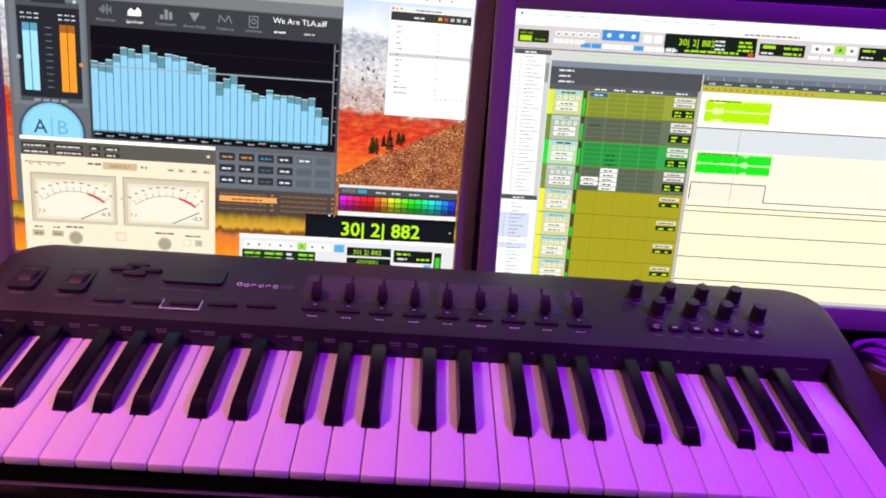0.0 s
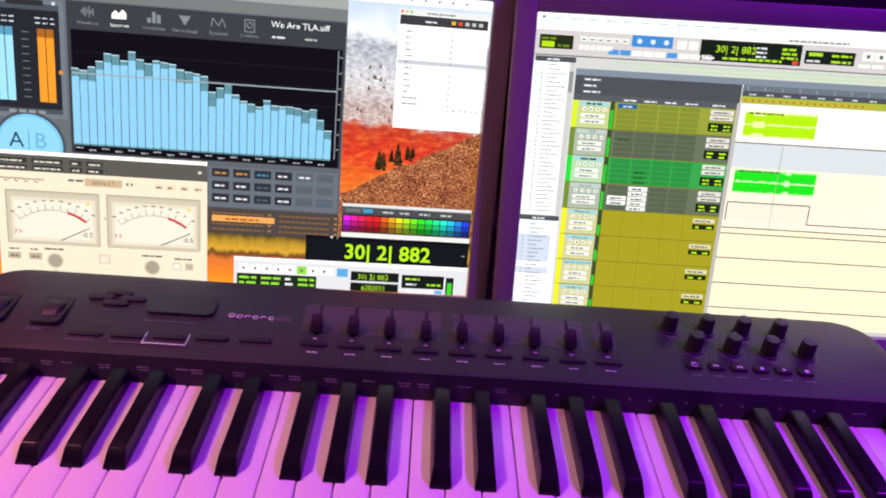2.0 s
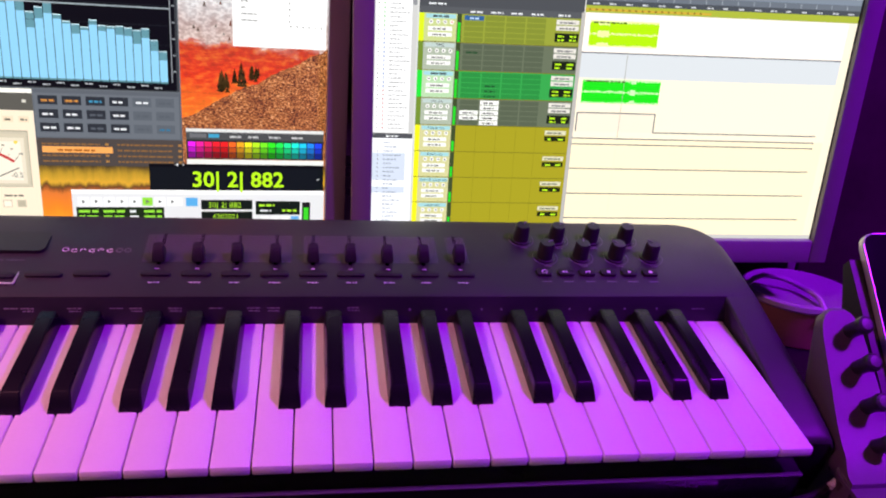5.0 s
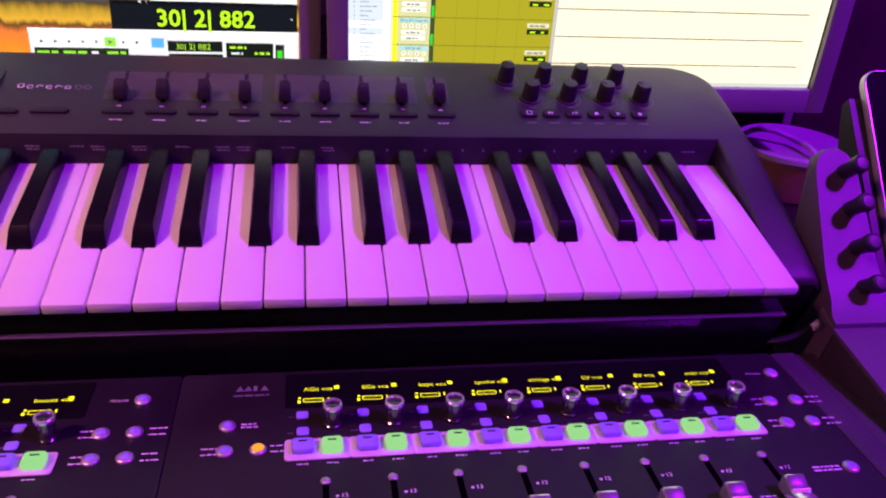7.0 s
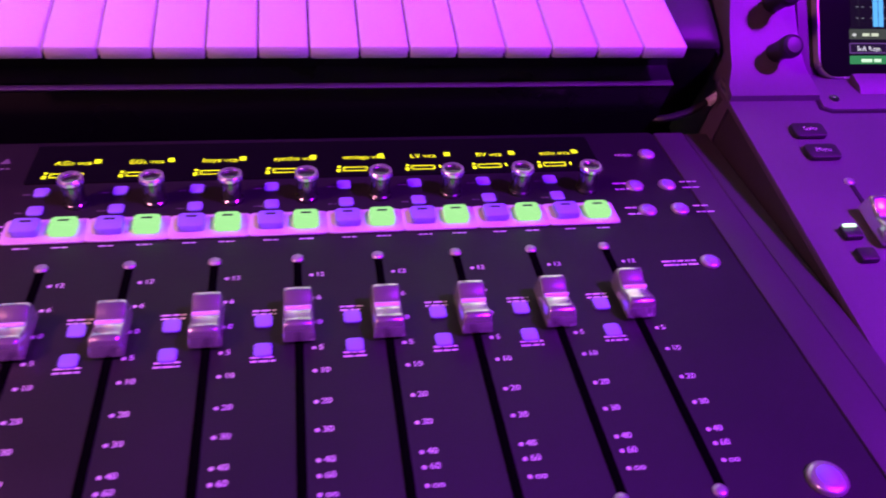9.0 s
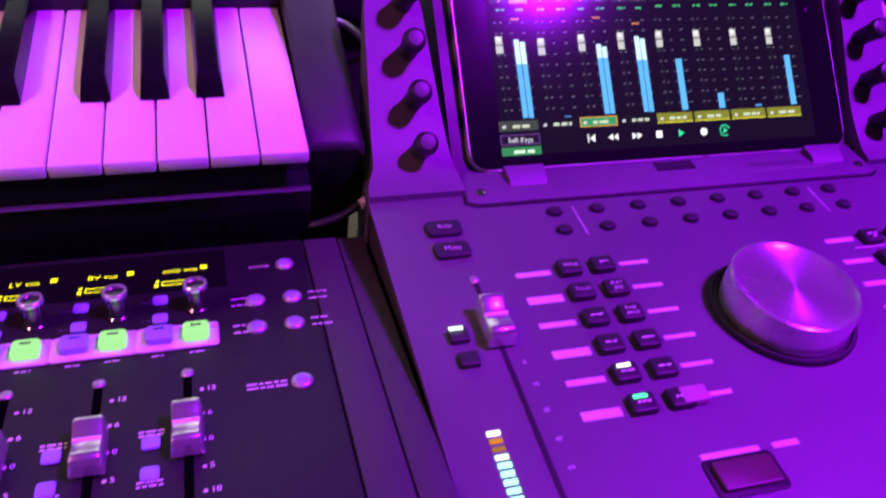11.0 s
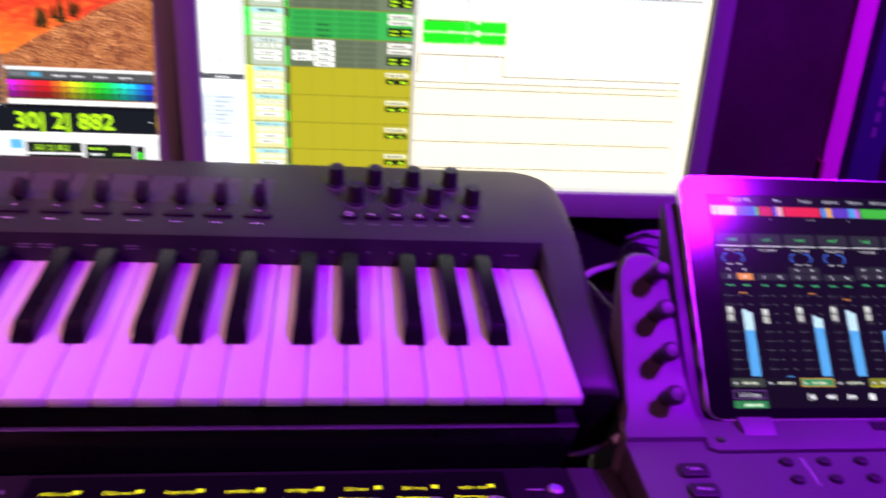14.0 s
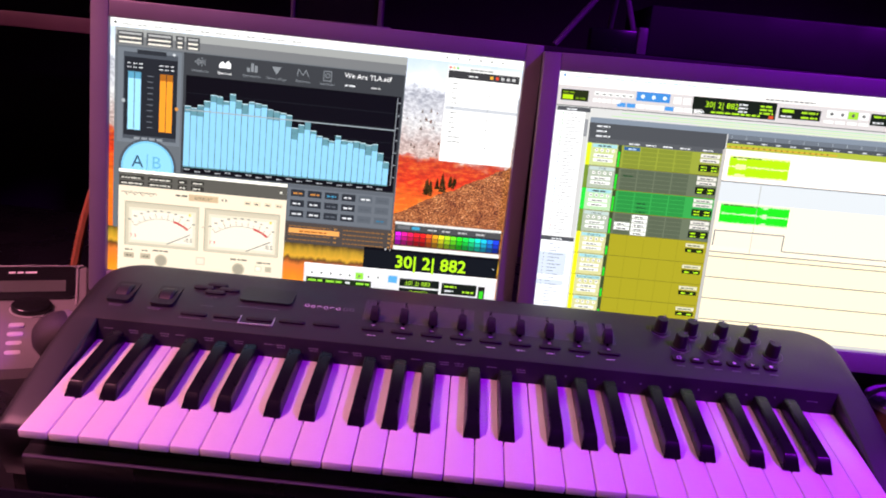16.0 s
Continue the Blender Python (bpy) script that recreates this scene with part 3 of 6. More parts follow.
# left monitor: spectrum analyser, level meters, desktop picture and transport
WHITE, PALE, GREY, DGREY, BLACK = g_("ffffff"), g_("dfe1e4"), g_("6e747c"), g_("3d4249"), g_("0b0d12")
CREAM, CREAM2, BLUE, TEAL, ORANGE, LIME = g_("ecdfc4"), g_("efe2c8"), g_("8cc9ea"), g_("5f8f9c"), g_("f08a1e"), g_("b6ee1e")
RED, DARKTXT, MID = g_("c8202a"), g_("6a6458"), g_("9aa0a6")
a = Sheet()
W1, H1 = 434.5, 271.5
a.rect(0, 0, W1, H1, PAPER, 1)
a.rect(0, 0, W1, 8.5, g_("fbfbf8"), 2)
a.disc((5, 4.4), 1.3, g_("333333"), 3)
for i, u in enumerate(range(12, 190, 16)):
    a.bars(u, 6, 10, 1.6, g_("9a9a9a"), 3, i)
for i in range(6):
    a.disc((352 + 12 * i, 4.4), 1.1, g_("808080"), 3, 8)
# analyser window
# window grey lightened: the screen's viewing-angle haze is put into the colour
a.rect(5, 9, 310, 222, g_("646a70"), 2)
a.rect(5, 9, 310, 17, g_("9fa19f"), 3)
a.rect(5, 17, 310, 27, g_("76787a"), 3)
for i, (u0, u1) in enumerate(((7, 34), (37, 64), (67, 76), (78, 92))):
    a.rect(u0, 12, u1, 25, g_("4c4e50"), 4)
    for v in (15, 19.5, 24):
        a.rect(u0 + 2, v - 1.6, u1 - 2, v + 0.4, g_("e8e2d6") if v > 15 else g_("b0b0b0"), 5)
a.rect(8, 29, 74, 128, g_("70777f"), 3)
a.rect(14, 33, 70, 124, g_("4a5058"), 4)
a.rect(28, 30, 58, 34.5, g_("2c3036"), 5), a.disc((66, 32), 1.6, g_("c8ccd0"), 5, 10)
a.rect(15, 38, 70, 120, g_("23272d"), 5)
for u0, c1, c2 in ((19, "9fdcf6", "5a9cba"), (52, "f59a2c", "a8641e")):
    for k in range(2):
        a.rect(u0 + 7 * k, 60, u0 + 7 * k + 6.3, 114, g_(c1), 6)
        a.rect(u0 + 7 * k, 53, u0 + 7 * k + 6.3, 60, g_(c2), 6)
        a.rect(u0 + 7 * k, 80, u0 + 7 * k + 6.3, 114, g_(c1), 7)
    for k in range(3):
        a.bars(u0 - 1 + 6 * k, 45, 4, 1.4, PALE, 6, k), a.bars(u0 - 1 + 6 * k, 49, 4, 1.4, PALE, 6, k + 5)
for k in range(10):
    a.rect(39, 56 + 6 * k, 45, 56.8 + 6 * k, GREY, 6)
a.disc((14.5, 84), 2.0, g_("a8adb2"), 6, 12), a.disc((70, 88), 2.0, g_("c88a40"), 6, 12)
for k in range(4):
    a.rect(26 + 8 * k, 121.5, 32 + 8 * k, 124, g_("8c9298"), 6)
a.disc((41, 153), 30.5, g_("4a5058"), 4, 40), a.disc((41, 153), 28.0, g_("79bfe6"), 5, 40), a.disc((41, 153), 26, g_("8ed0f2"), 6, 40)
a.text(24, 154, 19, "A", g_("2a4a5e"), 7), a.rect(40.2, 139, 41, 156, g_("5a9cc0"), 7), a.text(45, 154, 19, "B", g_("66aed0"), 7)
# analyser pane
a.rect(76, 28, 309, 156, g_("3a3d41"), 3)
a.rect(79, 51, 307, 155, BLACK, 4)
for i, (u, nm) in enumerate(((93, "Waveform"), (119, "Spectrum"), (147, "Correlation"), (173, "Stereo Image"), (201, "Dynamics"), (227, "Loudness"))):
    c = WHITE if i == 1 else g_("84898e")
    if i == 0:
        for k, hh in enumerate((2, 5, 8, 4, 9, 3, 6)):
            a.rect(u - 5 + 1.6 * k, 36 - hh / 2, u - 4.2 + 1.6 * k, 36 + hh / 2, c, 5)
    elif i == 1:
        a.poly([(u - 6, 40), (u - 6, 36), (u - 3, 33), (u, 35.5), (u + 3, 32), (u + 6, 35), (u + 6, 40)][::-1], c, 5)
    elif i == 2:
        for k, hh in enumerate((4, 9, 7)):
            a.rect(u - 5 + 4 * k, 41 - hh, u - 2 + 4 * k, 41, c, 5)
    elif i == 3:
        a.poly([(u - 5, 33), (u + 5, 33), (u, 41)][::-1], c, 5)
    elif i == 4:
        for p, q in (((u - 6, 40), (u - 5, 33)), ((u - 5, 33), (u, 39)), ((u, 39), (u + 3, 33)), ((u + 3, 33), (u + 6, 40))):
            a.line(p, q, 0.8, c, 5)
    else:
        a.arc((u, 36.5), 2.2, 0, 360, 0.8, c, 5), a.line((u - 4, 32), (u - 4, 42), 0.8, c, 5), a.line((u + 4, 32), (u + 4, 42), 0.8, c, 5), a.line((u - 4, 32), (u + 4, 32), 0.8, c, 5), a.line((u - 4, 42), (u + 4, 42), 0.8, c, 5)
    a.text(u, 46.5, 4.0, nm, c, 5, True)
a.text(245, 36.5, 7.4, "We Are TLA.aiff", WHITE, 5)
a.bars(246, 45.5, 11, 2.2, PALE, 5, 1), a.bars(274, 45.5, 10, 2.2, g_("b8b8b8"), 5, 2)
for k in range(1, 6):
    a.rect(79, 53 + 16 * k, 302, 53.4 + 16 * k, g_("23272e"), 5)
tops = [83, 84.5, 81, 76, 69, 70, 74, 66, 72, 75, 72, 73, 74, 78, 79.5, 80.5, 82, 95, 91, 87, 96, 101, 103, 105, 99, 103, 103.5, 103, 104, 105.5, 104, 113, 122]
bw = 222.0 / len(tops)
rn = random.Random(11)
for i, v in enumerate(tops):
    u0 = 78.5 + bw * i
    a.rect(u0, v, u0 + bw - 0.5, 149, TEAL, 5)
    a.rect(u0, v, u0 + bw - 0.5, v + 0.7, g_("d6f0f8"), 7)
    a.rect(u0, v + rn.uniform(2, 13), u0 + bw - 0.5, 147.5, BLUE, 6)
a.rect(79, 86.6, 303, 87.8, g_("9ba6ac"), 8)
a.rect(303, 52, 303.9, 148, g_("8a8f94"), 7)
for k in range(7):
    a.rect(304.5, 57 + 13.5 * k, 307, 58.2 + 13.5 * k, g_("8a8f94"), 6)
for k in range(20):
    a.bars(80 + 11 * k, 153.5 if k % 2 else 151.8, 6, 1.5, g_("b8bcc0"), 7, k)
# controls under the analyser
a.rect(190, 157, 310, 198, g_("5b6068"), 3), a.rect(193, 160, 308, 197, g_("666c74"), 4)
for r in range(3):
    for c in range(6):
        u = 196 + 18.6 * c
        mat = {(0, 0): "c88840", (0, 1): "c88840", (0, 2): "3f8fb4", (2, 5): "356f90"}.get((r, c), "2d3138" if c < 2 or c == 3 or c == 4 and r == 0 else "545a62")
        a.rect(u, 162 + 11.5 * r, u + 15, 169.5 + 11.5 * r, g_("2d3138" if c < 4 else "5a6068"), 5)
        a.bars(u + 2.5, 167 + 11.5 * r, 10, 2.4, g_(mat) if mat != "2d3138" else PALE, 6, r * 7 + c)
a.rect(190, 198, 310, 222, g_("4b4441"), 3)
for r in range(4):
    for c in range(2):
        if (r, c) != (1, 0):
            a.bars(196 + 60 * c, 203.6 + 5.0 * r, 46, 1.8, g_("8a6238"), 5, r * 3 + c)
            a.rect(246 + 60 * c, 201.8 + 5.0 * r, 249 + 60 * c, 203.6 + 5.0 * r, g_("a87840"), 5)
a.rect(196, 205, 252, 210.5, g_("f2a65a"), 5), a.bars(208, 209, 30, 2.2, g_("a05a1c"), 6, 3)
# level meter window
a.rect(11, 157, 192, H1, CREAM2, 8)
a.rect(11, 157, 192, 160.5, g_("fffdf4"), 9), a.rect(11, 160.5, 192, 175, g_("5a5852"), 9)
for u0, u1 in ((12, 38), (42, 68), (74, 84), (88, 102)):
    for r in range(2):
        a.rect(u0, 163.5 + 6 * r, u1, 167.5 + 6 * r, g_("34332f"), 10), a.bars(u0 + 2, 166.8 + 6 * r, u1 - u0 - 4, 2, g_("d8d4c8"), 11, int(u0))
a.rect(184, 166, 187, 168.5, g_("d8d4c8"), 10)
for k in range(9):
    a.arc((16 + 4.2 * k, 183), 1.6, 0, 300 if k % 2 else 180, 0.7, g_("4a3c30"), 9, 8)
a.bars(72, 182, 14, 2.6, DARKTXT, 9), a.rect(86, 178.5, 118, 185.5, g_("cdb28e"), 9), a.text(102, 183.8, 4.6, "DEFAULT", DARKTXT, 10, True)
a.poly([(121, 181.8), (123.5, 180), (123.5, 183.6)], DARKTXT, 9), a.poly([(125.5, 180), (128, 181.8), (125.5, 183.6)][::-1], DARKTXT, 9)
for u in (146, 156, 168, 180):
    a.rect(u, 180, u + 8, 185, g_("e8d6b8"), 9), a.bars(u + 1.5, 183.6, 5, 2, DARKTXT, 10, u)
for u0, u1, val in ((18, 98, "7.9"), (104, 186, "7.9")):
    a.rect(u0, 192, u1, 241, g_("a89e88"), 9), a.rect(u0 + 0.9, 193, u1 - 0.6, 240.6, g_("c8bea8"), 9.5), a.rect(u0 + 2.4, 195.2, u1 - 2.4, 239.0, g_("cfc4ac"), 10), a.rect(u0 + 4.6, 198.2, u1 - 3.6, 237.8, g_("e2d8c2"), 10.5), a.rect(u0 + 7.5, 201.5, u1 - 6.5, 235.0, g_("eee6d4"), 11)
    a.disc((u1 - 10, 202), 1.5, g_("f4d050"), 12, 12)
    uc = (u0 + u1) / 2
    for k in range(11):
        A = radians(128 - 76 * k / 10)
        c, sn = math.cos(A), math.sin(A)
        a.line((uc + 46 * c, 255 - 46 * sn), (uc + (50 if k % 2 else 52) * c, 255 - (50 if k % 2 else 52) * sn), 0.5, g_("7a7468"), 12)
        a.bars(uc + 56 * c - 1.8, 256 - 55 * sn, 3.4, 1.7, g_("8a8478"), 12, k)
    a.arc((uc, 255), 46, 74, 52, 2.2, g_("c23a3a"), 13, 10), a.arc((uc, 255), 46, 128, 74, 0.5, g_("7a7468"), 13, 14)
    a.text(u0 + 6, 232, 5.6, val, g_("d8484a"), 12), a.text(u1 - 16, 232.5, 6.4, "-0.5", g_("55524a"), 12)
    a.line((uc + 6, 236.5), (u1 - 9, 224), 0.8, g_("2a2a28"), 14)
a.poly([(101.8, 214), (103.2, 212.6), (103.2, 215.4)], DARKTXT, 12)
for u, v in ((58, 256), (143, 258)):
    a.disc((u, v), 7.0, g_("c4b9a0"), 10, 24), a.disc((u, v), 5.6, g_("a59c8a"), 11, 24), a.bars(u - 9, v - 10, 18, 2.2, DARKTXT, 10, u), a.text(u, v + 11, 3.4, "0.0", DARKTXT, 10, True)
for u in (23, 41):
    a.rect(u - 5.5, 249.5, u + 5.5, 255.5, g_("b8aa92"), 10), a.bars(u - 3, 253.6, 6, 2, DARKTXT, 11, u), a.bars(u - 4, 247, 8, 2, DARKTXT, 10, u)
a.rect(96, 248, 106, 257, g_("d8c4ae"), 10), a.rect(97.2, 249.2, 104.8, 255.8, g_("f0dcc8"), 11)
for u in (165, 176):
    a.rect(u - 3.6, 252.5, u + 3.6, 259, g_("c8bfa8"), 10), a.rect(u - 2.8, 253.3, u + 2.8, 258.2, g_("f2ead6") if u == 165 else g_("b8ae98"), 11)
a.bars(163, 249.5, 15, 2, DARKTXT, 10)
# memory list window over the desktop picture
a.rect(354, 12, 433, 115, g_("f7f7f5"), 3), a.rect(354, 12, 433, 16.5, g_("e4e4e2"), 4)
for k, c in enumerate(("ee5a50", "f0b840", "58c44c")):
    a.disc((356.5 + 4 * k, 14.2), 1.2, g_(c), 5, 8)
a.bars(378, 15.4, 26, 1.8, g_("8a8a8a"), 5), a.rect(355, 17, 432, 25, g_("3a3a3c"), 4), a.bars(377, 22.4, 10, 2, g_("e0e0e0"), 5)
for k, c in enumerate(("e8b040", "d84a30", "bfbfbf", "bfbfbf", "bfbfbf")):
    a.rect(400 + 6 * k, 19.5, 403.5 + 6 * k, 22.5, g_(c), 5)
for k in range(13):
    v = 31 + 5.2 * k
    a.bars(361, v, (6, 5, 4, 5, 6, 4, 7, 5, 5, 6, 4, 13, 14)[k], 1.5, g_("8f8f8f"), 5, k)
    a.rect(401, v - 1.2, 402, v, g_("6a6a6a"), 5)
a.rect(355, 55, 433, 58.5, g_("c3c6cc"), 4)
for k in range(6):
    a.rect(402 + 5.2 * k, 96, 403.2 + 5.2 * k, 97.2, g_("6a6a6a"), 5)
# trees in the desktop picture
tr = random.Random(5)
for k in range(26):
    grp = tr.choice(((345, 150, 14), (359, 145, 18), (372, 141, 12)))
    u, v, hh = grp[0] + tr.uniform(-4, 4), grp[1] + tr.uniform(-2, 5), grp[2] * tr.uniform(0.5, 1.0)
    for n_ in range(4):
        w_ = hh * (0.26 - 0.05 * n_) * tr.uniform(0.7, 1.2)
        a.poly([(u - w_, v - hh * 0.22 * n_), (u + tr.uniform(-0.6, 0.6), v - hh * (0.40 + 0.22 * n_)), (u + w_, v - hh * 0.22 * n_)], g_(tr.choice(("33260f", "46331a", "241a0c"))), 2)
for k in range(22):
    u, v, hh = tr.uniform(314, 360), tr.uniform(62, 118), tr.uniform(2, 5)
    a.poly([(u - hh * 0.3, v), (u, v - hh), (u + hh * 0.3, v)], g_(tr.choice(("5a4a40", "6a3a26", "74665c"))), 2)
# colour palette
a.rect(313, 190, 432.5, 197, g_("4a4b4d"), 3), a.rect(313, 187, 432.5, 190, g_("d8d8d6"), 3)
a.rect(316, 191.5, 330, 195, g_("6a6c70"), 4), a.rect(332, 191.5, 341, 195, g_("3f9ac0"), 4)
for u in (350, 366, 384, 404):
    a.bars(u, 194.6, 10, 2, g_("c8c8c8"), 4, u)
a.rect(313, 197, 432.5, 214, g_("25262a"), 3)
import colorsys
for c in range(17):
    for r in range(3):
        hue = (0.80 + c / 16 * 0.86) % 1.0 if c < 4 else (c - 4) / 12 * 0.64
        R_, G_, B_ = colorsys.hsv_to_rgb((0.83, 0.90, 0.95, 0.99)[c] if c < 4 else hue, 0.85, (0.95, 0.72, 0.5)[r])
        a.rect(314.5 + 6.9 * c, 198.6 + 5 * r, 320.6 + 6.9 * c, 203 + 5 * r, g_("%02x%02x%02x" % (int(R_ * 255), int(G_ * 255), int(B_ * 255))), 4)
# big counter
a.rect(281, 219, 433, 243, g_("10161a"), 5), a.rect(313, 214.5, 433, 219, g_("e6e6e2"), 4), a.rect(281, 219, 433, 222, g_("0a0d10"), 6)
a.poly([(303, 219.8), (305.5, 218.4), (305.5, 221.2)], PALE, 7), a.text(309, 221.8, 4.4, "?", PALE, 7)
for du, dv in ((0, 0), (0.7, 0), (0, 0.6), (0.7, 0.6), (0.35, 0.3)):
    a.text(316 + du, 239.3 + dv, 19.9, "30| 2| 882", LIME, 7 + du * 0.2 + dv * 0.1)
a.poly([(427, 231.6), (429.4, 231.6), (428.2, 233)][::-1], PALE, 7)
# transport window
a.rect(216, 243, 434, H1 - 0.5, g_("dcdcde"), 6), a.rect(216, 243, 434, 246.5, g_("f6f6f6"), 7)
for k in range(8):
    u = 221 + 10.6 * k
    a.rect(u, 250, u + 8.6, 257.5, g_("8ed63c") if k == 5 else g_("f4f4f4"), 7)
    a.poly([(u + 3, 252), (u + 6, 253.8), (u + 3, 255.6)][::-1], g_("6a6a6a"), 8)
a.rect(311, 250, 321, 258, g_("58a6de"), 7), a.rect(299, 250, 308, 257.5, g_("ececec"), 7)
a.rect(219, 259, 292, 271, g_("1c2a16"), 7)
for r in range(2):
    a.bars(221, 264 + 5 * r, 16, 3.2, g_("8ed63c"), 8, r), a.bars(241, 264 + 5 * r, 18, 3.2, g_("8ed63c"), 8, r + 2), a.bars(263, 264 + 5 * r, 8, 3.2, PALE, 8, r + 4), a.bars(275, 264 + 5 * r, 15, 3.2, g_("8ed63c"), 8, r + 6)
a.rect(324, 252, 369, 261, g_("121a14"), 7), a.text(330, 259.2, 7.2, "30| 2| 882", g_("a8e030"), 8)
a.rect(324, 263, 369, 271, g_("121a14"), 7), a.text(334, 269.8, 6.6, "6202021", g_("a8e030"), 8)
a.rect(372, 253, 412, 266, g_("121a14"), 7), a.bars(375, 258, 14, 2.8, g_("a8e030"), 8), a.bars(396, 263, 13, 2.8, g_("a8e030"), 8, 1), a.bars(376, 263, 10, 2.4, PALE, 8, 2)
for k in range(4):
    a.rect(377 + 9 * k, 267.5, 384 + 9 * k, 270.5, g_("f4f4f4") if k < 3 else g_("58a6de"), 7)
a.rect(414, 254, 421.5, 271, g_("1c1c1c"), 7), a.rect(415.5, 259, 420, 271, g_("3ccc28"), 8)


def screen_pose(x, y, z, yaw, tilt, roll):
    return LEVEL @ Matrix.Translation((x, y, z)) @ Matrix.Rotation(radians(yaw), 4, "Z") @ Matrix.Rotation(radians(tilt), 4, "X") @ Matrix.Rotation(radians(roll), 4, "Y")


monitor("wide grey-framed monitor showing a spectrum analyser and level meters", screen_pose(-0.0578, 0.3529, 1.0548, 4.61, -10.77, 1.37), 0.4345, a)

# right monitor: the edit window of a recording program
b_ = Sheet()
W2, H2 = 442.4, 276.5
OLIVE, OLIVE2, SAGE, GREEN, GRN2 = g_("97a03a"), g_("a39a20"), g_("6e7a58"), g_("3ca24c"), g_("2f8a40")
b_.rect(0, 0, W2, H2, g_("d3d3d1"), 1)
b_.rect(0, 0, W2, 7, g_("fbfdfc"), 2), b_.rect(0, 7, W2, 14, g_("f4f1ee"), 2)
b_.disc((6, 3.6), 1.4, g_("4a8ac0"), 3, 10)
for i, u in enumerate(range(14, 180, 15)):
    b_.bars(u, 4.8, 9, 1.6, g_("a9c8d4"), 3, i)
b_.bars(216, 12.4, 52, 2.2, g_("8a8a8a"), 3)
b_.rect(0, 14, W2, 34.5, g_("cfc9c9"), 2)
b_.rect(4, 18, 33, 29.5, g_("242c14"), 3), b_.bars(6, 22, 12, 2.4, g_("6a8a18"), 4), b_.rect(6, 23.5, 17, 28.2, g_("b4dc1c"), 4), b_.bars(20, 27.6, 10, 2.4, g_("6a8a18"), 4, 1)
for k in range(6):
    b_.rect(39 + 7 * k, 18, 45 + 7 * k, 22, g_("efefed"), 3), b_.bars(40.5 + 7 * k, 21, 3, 1.6, g_("6c6c6c"), 4, k)
    b_.rect(38 + 5 * k, 25, 42 + 5 * k, 29, g_("efefed"), 3)
b_.rect(83, 14.5, 118, 24, g_("3f86cf"), 3)
for k in range(3):
    b_.disc((89.5 + 11.5 * k, 19.3), 2.2, g_("dbe9f6"), 4, 8)
for k in range(9):
    b_.rect(64 + 10 * k, 27.5, 73 + 10 * k, 31.8, g_("4a92d6") if k in (0, 1, 5) else g_("efefed"), 3)
for k in range(2):
    b_.rect(122 + 10 * k, 17, 130 + 10 * k, 24, g_("efefed"), 3)
b_.rect(142, 14.5, 229, 32, g_("161e14"), 3), b_.text(155, 24.5, 8.6, "30| 2| 882", LIME, 4)
for k, (t_, u_) in enumerate((("Start", 190), ("End", 190), ("Length", 190))):
    b_.bars(190, 20 + 3.6 * k, 9, 2.2, PALE, 4, k), b_.bars(212, 20 + 3.6 * k, 14, 2.6, g_("a4d828"), 4, k)
b_.bars(145, 30.5, 10, 2, PALE, 4), b_.bars(162, 30.2, 52, 2.6, g_("a4d828"), 4, 9), b_.rect(222, 28, 227, 31.4, g_("c8502a"), 4), b_.rect(187, 15.5, 187.6, 27, g_("58604c"), 4)
b_.rect(232, 18.5, 275, 29.5, g_("161e14"), 3), b_.rect(235, 20, 247, 23, g_("a4d828"), 4), b_.bars(234, 28, 12, 2.2, PALE, 4), b_.bars(255, 23, 17, 2.6, g_("a4d828"), 4, 2), b_.bars(255, 28, 17, 2.6, g_("a4d828"), 4, 3)
for k in range(4):
    b_.rect(281 + 11 * k, 17, 291 + 11 * k, 24.5, g_("9bd432") if k == 2 else g_("efefed"), 3), b_.disc((286 + 11 * k, 20.8), 1.7, g_("5c5c5c"), 4, 8)
    b_.rect(279 + 12 * k, 27.5, 289 + 12 * k, 30.5, g_("efefed"), 3)
b_.rect(326, 17, 366, 29, g_("161e14"), 3), b_.bars(329, 21, 12, 2.6, g_("a4d828"), 4), b_.bars(350, 27, 13, 2.6, g_("a4d828"), 4, 1), b_.bars(329, 27, 11, 2.2, PALE, 4, 2)
for k in range(4):
    b_.rect(370 + 12 * k, 24, 380 + 12 * k, 28, g_("5a9fd8") if k % 3 == 2 else g_("efefed"), 3)
b_.rect(428, 15, 434, 31, g_("1c1c1c"), 3), b_.rect(429.5, 21, 432.5, 30, g_("3ccc28"), 4)
# track list and groups
b_.rect(0, 34.5, W2, 35.4, g_("5c5c5c"), 3)
b_.rect(2, 36, 37, 40.5, g_("4e5054"), 3), b_.bars(12, 39.4, 12, 2, PALE, 4)
b_.rect(1, 40.5, 32, 177, g_("fbfbfb"), 3), b_.rect(32, 40.5, 36.5, 177, g_("c9c9c7"), 3), b_.rect(32.5, 48, 36, 66, g_("8e9094"), 4)
for k in range(36):
    v = 43 + 3.72 * k
    b_.disc((3.5, v), 0.6, g_("4a4a4a"), 4, 6), b_.bars(13, v + 0.6, 8 + (k * 37 % 11), 1.2, g_("8f8f8f"), 4, k)
    b_.rect(8, v - 0.9, 9.2, v + 0.9, g_("7ac07a" if k < 12 else "7a90c0" if k < 26 else "c07a7a"), 4)
b_.rect(0, 178, 36, 182.5, g_("4e5054"), 3), b_.bars(12, 181.4, 11, 2, PALE, 4)
b_.rect(0, 182.5, 36, H2, g_("f4f5f8"), 3), b_.rect(0, 196, 30, 222, g_("cdd6e6"), 4), b_.rect(0, 228, 30, 234, g_("cdd6e6"), 4)
